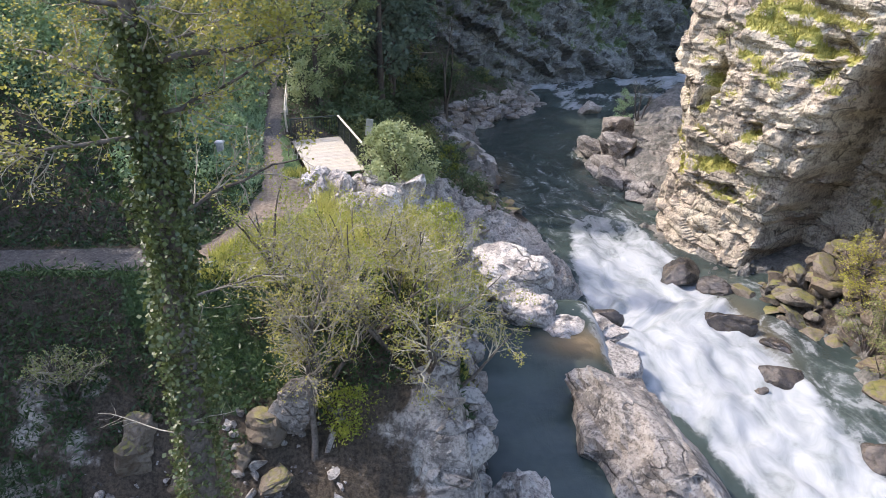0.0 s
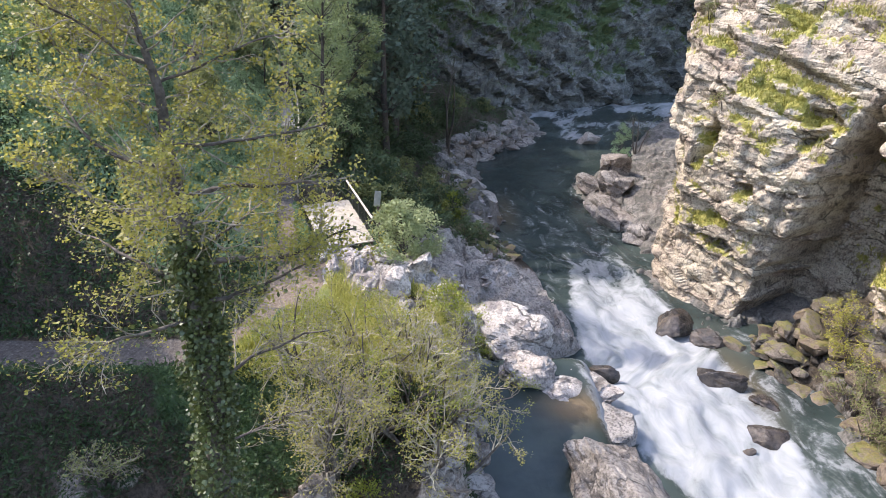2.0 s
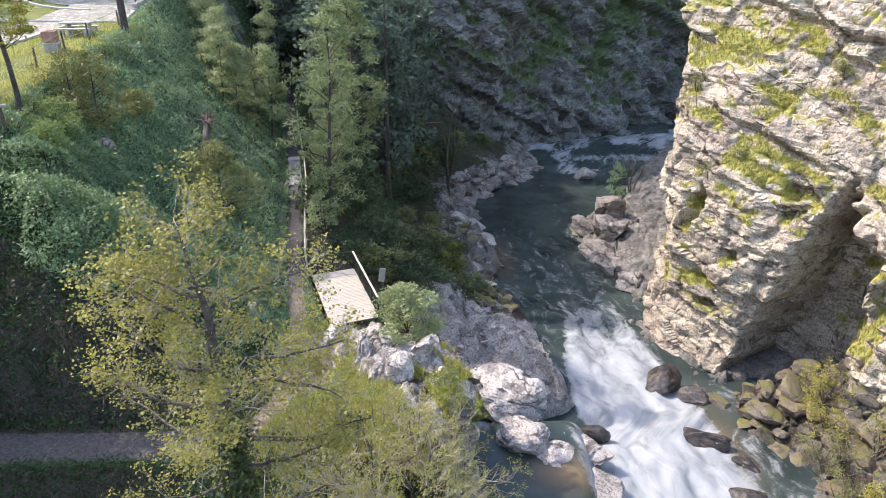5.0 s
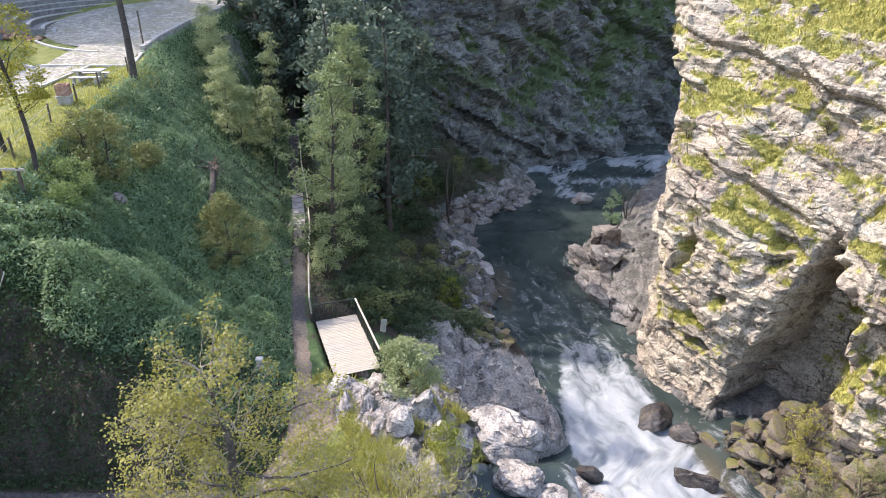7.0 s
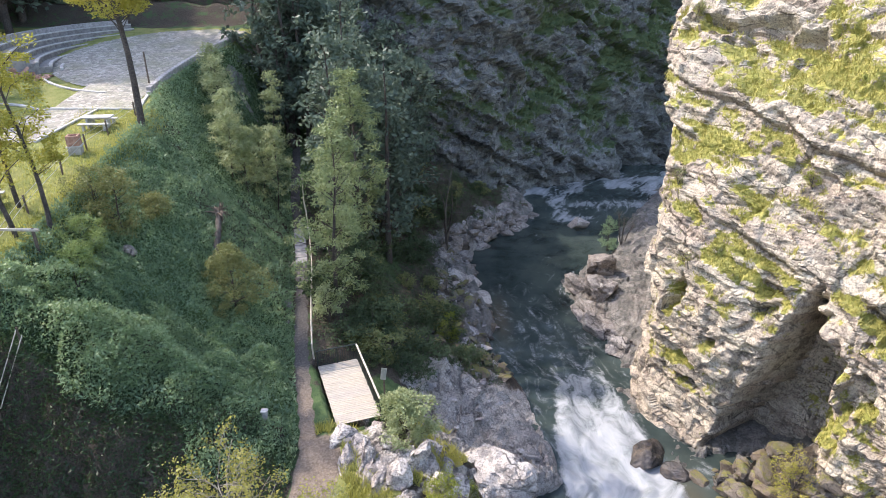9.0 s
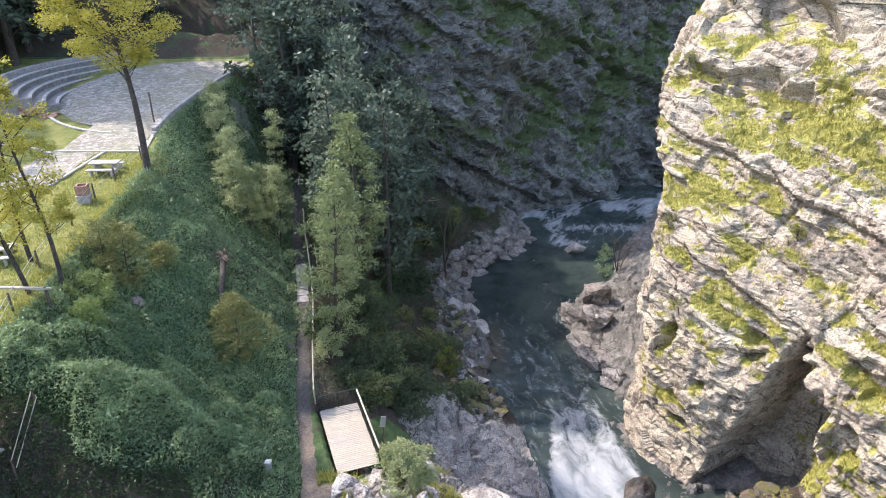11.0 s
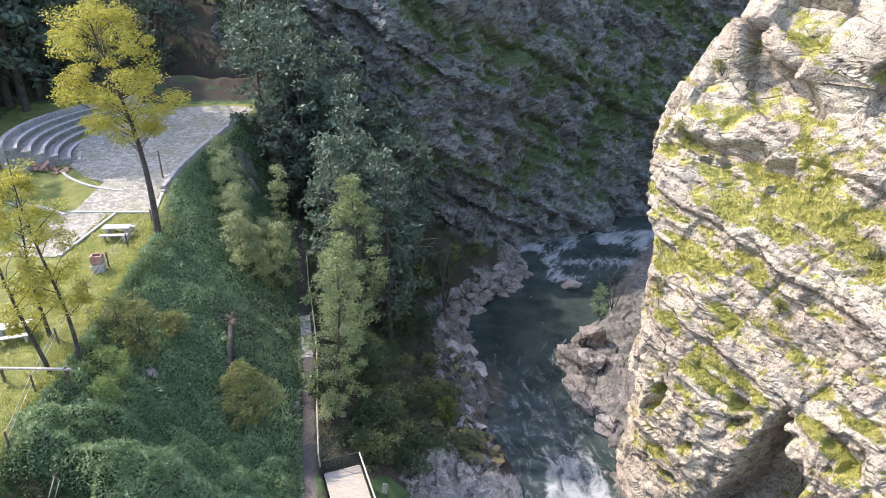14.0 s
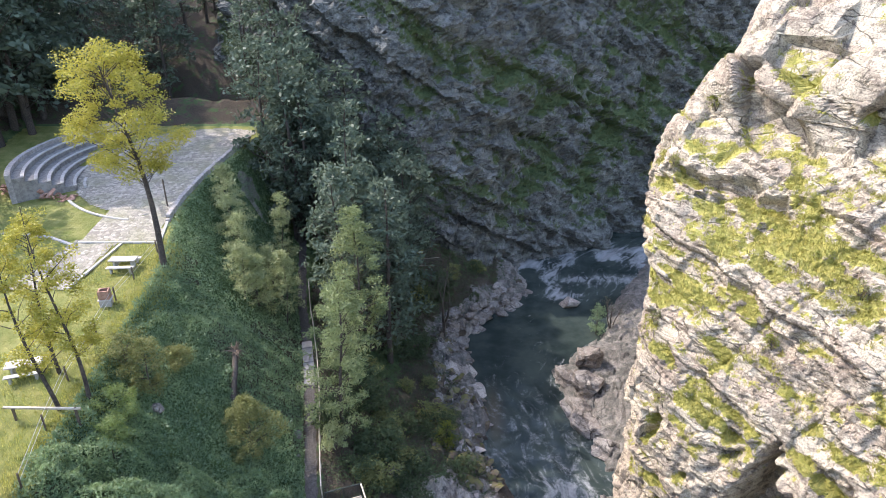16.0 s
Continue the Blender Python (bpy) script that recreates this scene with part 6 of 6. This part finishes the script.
def barbecue():
    x, y = -22.4, 38.4
    t = thing("barbecue", (x, y, on_terrace(x, y)), "brick-built barbecue with an open sooty top", "barbecue")
    t.matrix_world = pose(x, y, on_terrace(x, y), 0, 0, 12)
    part("base", box_bm(0.72, 0.62, 0.5, (0, 0, 0.22), 0.02), M_WALLSTONE, t, "grey stone base")
    part("shelf", box_bm(0.86, 0.72, 0.07, (0, 0, 0.50), 0.015), M_CONCRETE, t)
    for sx, sy, px, py in ((0.10, 0.60, -0.30, 0), (0.10, 0.60, 0.30, 0), (0.5, 0.10, 0, 0.25), (0.5, 0.10, 0, -0.25)):
        part("brick_side", box_bm(sx, sy, 0.62, (px, py, 0.85), 0.01), M_BRICK, t)
    part("grate", box_bm(0.5, 0.4, 0.03, (0, 0, 0.95), 0.005), M_SOOT, t)


barbecue()


def post_fence():
    t = thing("fence", (-21.5, 36, on_terrace(-21.5, 36)), "dark timber posts with wire along the terrace edge", "fence")
    o = t.matrix_world.translation.copy()
    tops = []
    for k, (x, y) in enumerate(((-20.7, 24.4), (-21.3, 28.0), (-21.8, 31.6), (-21.9, 35.6), (-22.0, 38.9), (-21.9, 41.6), (-21.6, 45.3), (-22.2, 47.0))):
        g = gz(x, y)
        a, b = Vector((x, y, g - 0.2)), Vector((x + 0.04 * math.sin(k * 3), y + 0.05 * math.cos(k * 2), g + 1.05))
        part("post", bar_bm(a - o, b - o, 0.055, 7), M_POST, t)
        tops.append(b)
    for a, b in zip(tops, tops[1:]):
        for drop in (0.08, 0.45):
            part("wire", bar_bm(a - Vector((0, 0, drop)) - o, b - Vector((0, 0, drop)) - o, 0.014, 5), M_ROPE, t)


post_fence()


def timber_rail():
    z = gz(-21, 28.6)
    t = thing("timber_rail", (-21, 28.6, z), "pale timber barrier rail on two posts", "barrier")
    part("rail", box_bm(4.2, 0.14, 0.12, (-0.6, 0, 0.95), 0.015, Matrix.Rotation(radians(1), 4, 'Y')), M_TOPRAIL, t)
    for x in (-2.2, 1.2):
        part("post", box_bm(0.12, 0.12, 1.3, (x, 0, 0.35), 0.01), M_POST, t)


timber_rail()


def plaza():
    xs, ys = np.arange(-43, -20, 0.25), np.arange(38, 76, 0.25)
    X, Y = np.meshgrid(xs, ys, indexing='ij')
    x, y = X.ravel(), Y.ravel()
    z = ground_z(x, y) + 0.05
    edge = plateau_x(y) - 0.75
    main = (y > 46.8) & (x < edge) & (x > -36 - 0.15 * (y - 47))
    main &= (np.hypot(x + 24.4, y - 61.5) < 10.3) | ((x > -28.4) & (y < 62))
    lane = (y <= 47.3) & (x > -28.9 - 0.25 * (47 - y)) & (x < -25.1 - 0.16 * (47 - y)) & (y > 40)
    inside = (main | lane).reshape(X.shape)
    f = grid_faces(len(xs), len(ys))
    use = inside.ravel()[f].all(axis=1)
    me = mesh_from("pavement", np.stack([x, y, z], 1), f[use], M_PAVING, True)
    tagged(new("pavement", me), "rough cobbled terrace paving", "pavement", kind="structure")


plaza()


def kerb(points, label, w=0.24, h=0.14, mat=None):
    t = thing("kerb", (points[0][0], points[0][1], on_terrace(*points[0])), label, "kerb", "terrace kerbs")
    o = t.matrix_world.translation.copy()
    for a, b in zip(points, points[1:]):
        a3, b3 = Vector((*a, on_terrace(*a) + 0.06)), Vector((*b, on_terrace(*b) + 0.06))
        d = b3 - a3
        n = max(1, round(d.length / 1.1))
        for k in range(n):
            m = a3 + d * ((k + 0.5) / n)
            turn = Matrix.Rotation(math.atan2(d.y, d.x), 4, 'Z') @ Matrix.Rotation(-math.asin(d.z / d.length), 4, 'Y')
            part("kerb_stone", box_bm(d.length / n - 0.02, w, h, tuple(m - o), 0.02, turn), mat or M_CONCRETE, t)


kerb([(-21.9, 46.8), (-28.4, 46.8)], "pale stone kerb across the terrace")
kerb([(-24.9, 46.6), (-26.0, 40.3)], "pale stone kerb beside the lawn")
kerb([(-22.0, 46.9), (-22.6, 50.2)], "pale stone kerb at the terrace edge")
kerb([(-24.4 + 11.1 * math.cos(radians(a)), 61.5 + 11.1 * math.sin(radians(a))) for a in range(262, 218, -6)], "pale kerb round the stage")
kerb([(-28.6, 46.4), (-31, 47.6), (-34, 48.2), (-38, 48.4), (-43, 48.2)], "curved pale kerb of a planting bed")


def terrace_wall():
    t = thing("stone_wall", (-22.4, 50.2, on_terrace(0, 50.2)), "low dry stone wall along the terrace edge", "wall")
    o = t.matrix_world.translation.copy()
    rng = np.random.default_rng(4)
    ys = [50.2]
    while ys[-1] < 67.5:
        ys.append(ys[-1] + rng.uniform(0.45, 0.8))
    for row in (0, 1):
        for a, b in zip(ys, ys[1:]):
            sh = 0.3 * row
            xa = float(plateau_x(a + sh)) - 0.62
            xb = float(plateau_x(b + sh)) - 0.62
            m = Vector(((xa + xb) / 2 + rng.normal(0, 0.02), (a + b) / 2 + sh, on_terrace(0, (a + b) / 2 + sh) + 0.08 + 0.27 * row))
            part("stone", box_bm(math.hypot(xb - xa, b - a) - 0.015, 0.40 + rng.uniform(-0.04, 0.04), 0.26, tuple(m - o), 0.035, Matrix.Rotation(math.atan2(b - a, xb - xa), 4, 'Z')), M_WALLSTONE, t)


terrace_wall()


def lamp_pole():
    x, y = -23.6, 53.0
    t = thing("post", (x, y, on_terrace(x, y)), "tall dark timber post on the terrace", "post")
    part("shaft", bar_bm((0, 0, -0.2), (0, 0, 2.5), 0.07, 8), M_POST, t)


lamp_pole()


def amphitheatre():
    cx, cy = -24.4, 61.5
    z0 = on_terrace(cx, 58.5)
    t = thing("amphitheatre", (cx, cy, z0), "curved stone amphitheatre with five seating tiers", "amphitheatre")
    a0, a1, n = radians(128), radians(212), 54
    ang = np.linspace(a0, a1, n)

    def ring(r0, r1, z_lo, z_hi, tip=0.0):
        prof = [(r0, z_lo), (r0, z_hi), (r1, z_hi), (r1, z_lo)]
        v = np.array([(r * math.cos(a), r * math.sin(a), z) for a in ang for r, z in prof])
        f = []
        for k in range(n - 1):
            for j in range(4):
                i0, i1 = k * 4 + j, k * 4 + (j + 1) % 4
                f.append((i0, i1, i1 + 4, i0 + 4))
        f += [(0, 3, 2, 1), (n * 4 - 4, n * 4 - 3, n * 4 - 2, n * 4 - 1)]
        return v, np.array(f)
    for k in range(5):
        r = 10.0 + 0.95 * k
        v, f = ring(r, r + 0.97, -0.6, 0.36 * (k + 1) - 0.09)
        tier = part("tier", mesh_from("tier", v, f, M_TIER), None, t, "rough granite riser")
        v, f = ring(r - 0.04, r + 0.24, 0.36 * (k + 1) - 0.088, 0.36 * (k + 1))
        part("seat", mesh_from("seat", v, f, M_CONCRETE), None, tier, "pale stone coping")
    v, f = ring(14.75, 15.2, -1, 2.1)
    part("back_wall", mesh_from("back_wall", v, f, M_WALLSTONE), None, t, "rough stone back wall")
    # ring of pale stones round the stage
    v, f = ring(9.2, 9.45, -0.2, 0.10)
    part("stage_ring", mesh_from("stage_ring", v, f, M_CONCRETE), None, t)


amphitheatre()


bx = np.linspace(-39.2, -32.4, 90) + np.random.default_rng(31).normal(0, 0.12, 90)
by = 55.3 - 0.16 * (bx + 38) + np.random.default_rng(32).normal(0, 0.32, 90)
stone_field("rubble_bank", np.stack([bx, by, ground_z(bx, by) + np.random.default_rng(33).uniform(0, 0.9, 90) * smooth01(-bx, 31, 38)], 1), 0.15, 0.5, M_BRICK, 41, "reddish rubble banked against the amphitheatre's end", 0.2)


# ---- dead wood ----
def dead_trunk():
    x, y = -14.0, 36.1
    g = gz(x, y)
    rng = np.random.default_rng(6)
    t = thing("dead_trunk", (x, y, g), "broken dead tree trunk with torn top on the slope", "dead tree")
    v, f = tubes([np.array([(0, -0.6, -0.3, 0.24), (-0.1, 0.3, 0.35, 0.22), (-0.25, 1.4, 0.9, 0.20), (-0.45, 2.5, 1.5, 0.19), (-0.5, 2.9, 1.8, 0.15)])], 9)
    part("trunk", mesh_from("trunk", v, f, M_BARK_DARK, True), None, t)
    tw = [limb(rng, (-0.5, 2.9, 1.8), (rng.normal(), rng.normal(), 0.6), rng.uniform(0.5, 1.0), 0.07, 0.02, 4, 0.4, -0.12) for _ in range(30)]
    v, f = tubes(tw, 4)
    part("torn_top", mesh_from("torn_top", v, f, M_POST), None, t, "splintered brown wood")


dead_trunk()
rng = np.random.default_rng(12)
for x0, y0, z0, d, L in ((-6.6, 70.0, 6.4, (1, 0.1, 0.0), 6.5), (-5.9, 69.4, 6.0, (1, 0.16, 0.04), 5.0)):
    t = thing("log", (x0, y0, z0), "bare fallen log leaning over the shaded bank", "log", "fallen logs")
    v, f = tubes([limb(rng, (0, 0, 0), d, L, 0.09, 0.03, 8, 0.04, 0.0)], 6)
    part("stem", mesh_from("stem", v, f, M_TWIG, True), None, t)


# ---- small things beside the paths ----
def reed_tuft(x, y, seed):
    rng = np.random.default_rng(seed)
    t = thing("reed_tuft", (x, y, gz(x, y)), "pale dry broken reeds beside the footpath", "reeds")
    for k in range(11):
        a = rng.normal(0, 0.25, 2)
        v, f = tubes([limb(rng, (a[0], a[1], -0.05), (rng.normal(0.5, 0.3), rng.normal(0, 0.4), 1), rng.uniform(0.5, 1.0), 0.022, 0.010, 4, 0.15, -0.05)], 4)
        part("stalk", mesh_from("stalk", v, f, M_TOPRAIL), None, t)


reed_tuft(-11.0, 41.2, 71)
boulder(62, (-10.05, 36.3, gz(-10.05, 36.3) + 0.05), (0.42, 0.5, 0.36), M_BOULDER, "grey rock at the footpath's uphill edge", (0, 10, 30), 0.5)
boulder(63, (-9.75, 34.6, gz(-9.75, 34.6) + 0.02), (0.26, 0.3, 0.22), M_BOULDER, "small grey rock at the footpath's uphill edge", (0, 6, 70), 0.5)


def bank_steps():
    x0, y0 = -20.2, 22.5
    t = thing("stone_steps", (x0, y0, gz(x0, y0)), "two pale stone steps set in the earth bank", "steps")
    for k in range(2):
        px, py = x0 + 0.62 * k, y0 - 0.38 * k
        part("step", box_bm(1.15, 0.34, 0.18, (0.62 * k, -0.38 * k, gz(px, py) - gz(x0, y0) + 0.07), 0.025, Matrix.Rotation(radians(28), 4, 'Z')), M_CONCRETE, t)


def bank_handrail():
    a, b = Vector((-18.1, 23.3, gz(-18.1, 23.3))), Vector((-18.7, 21.6, gz(-18.7, 21.6)))
    t = thing("handrail", tuple(a), "pale rope handrail on short timber posts", "handrail")
    for q in (a, b):
        part("post", bar_bm(q - a - Vector((0, 0, 0.2)), q - a + Vector((0, 0, 0.95)), 0.05, 7), M_POST, t)
    for lift, off in ((0.9, 0.0), (0.55, 0.14)):
        part("rope", bar_bm(Vector((off, 0, lift)), b - a + Vector((off, 0, lift)), 0.022, 6), M_TOPRAIL, t)


bank_steps()
bank_handrail()
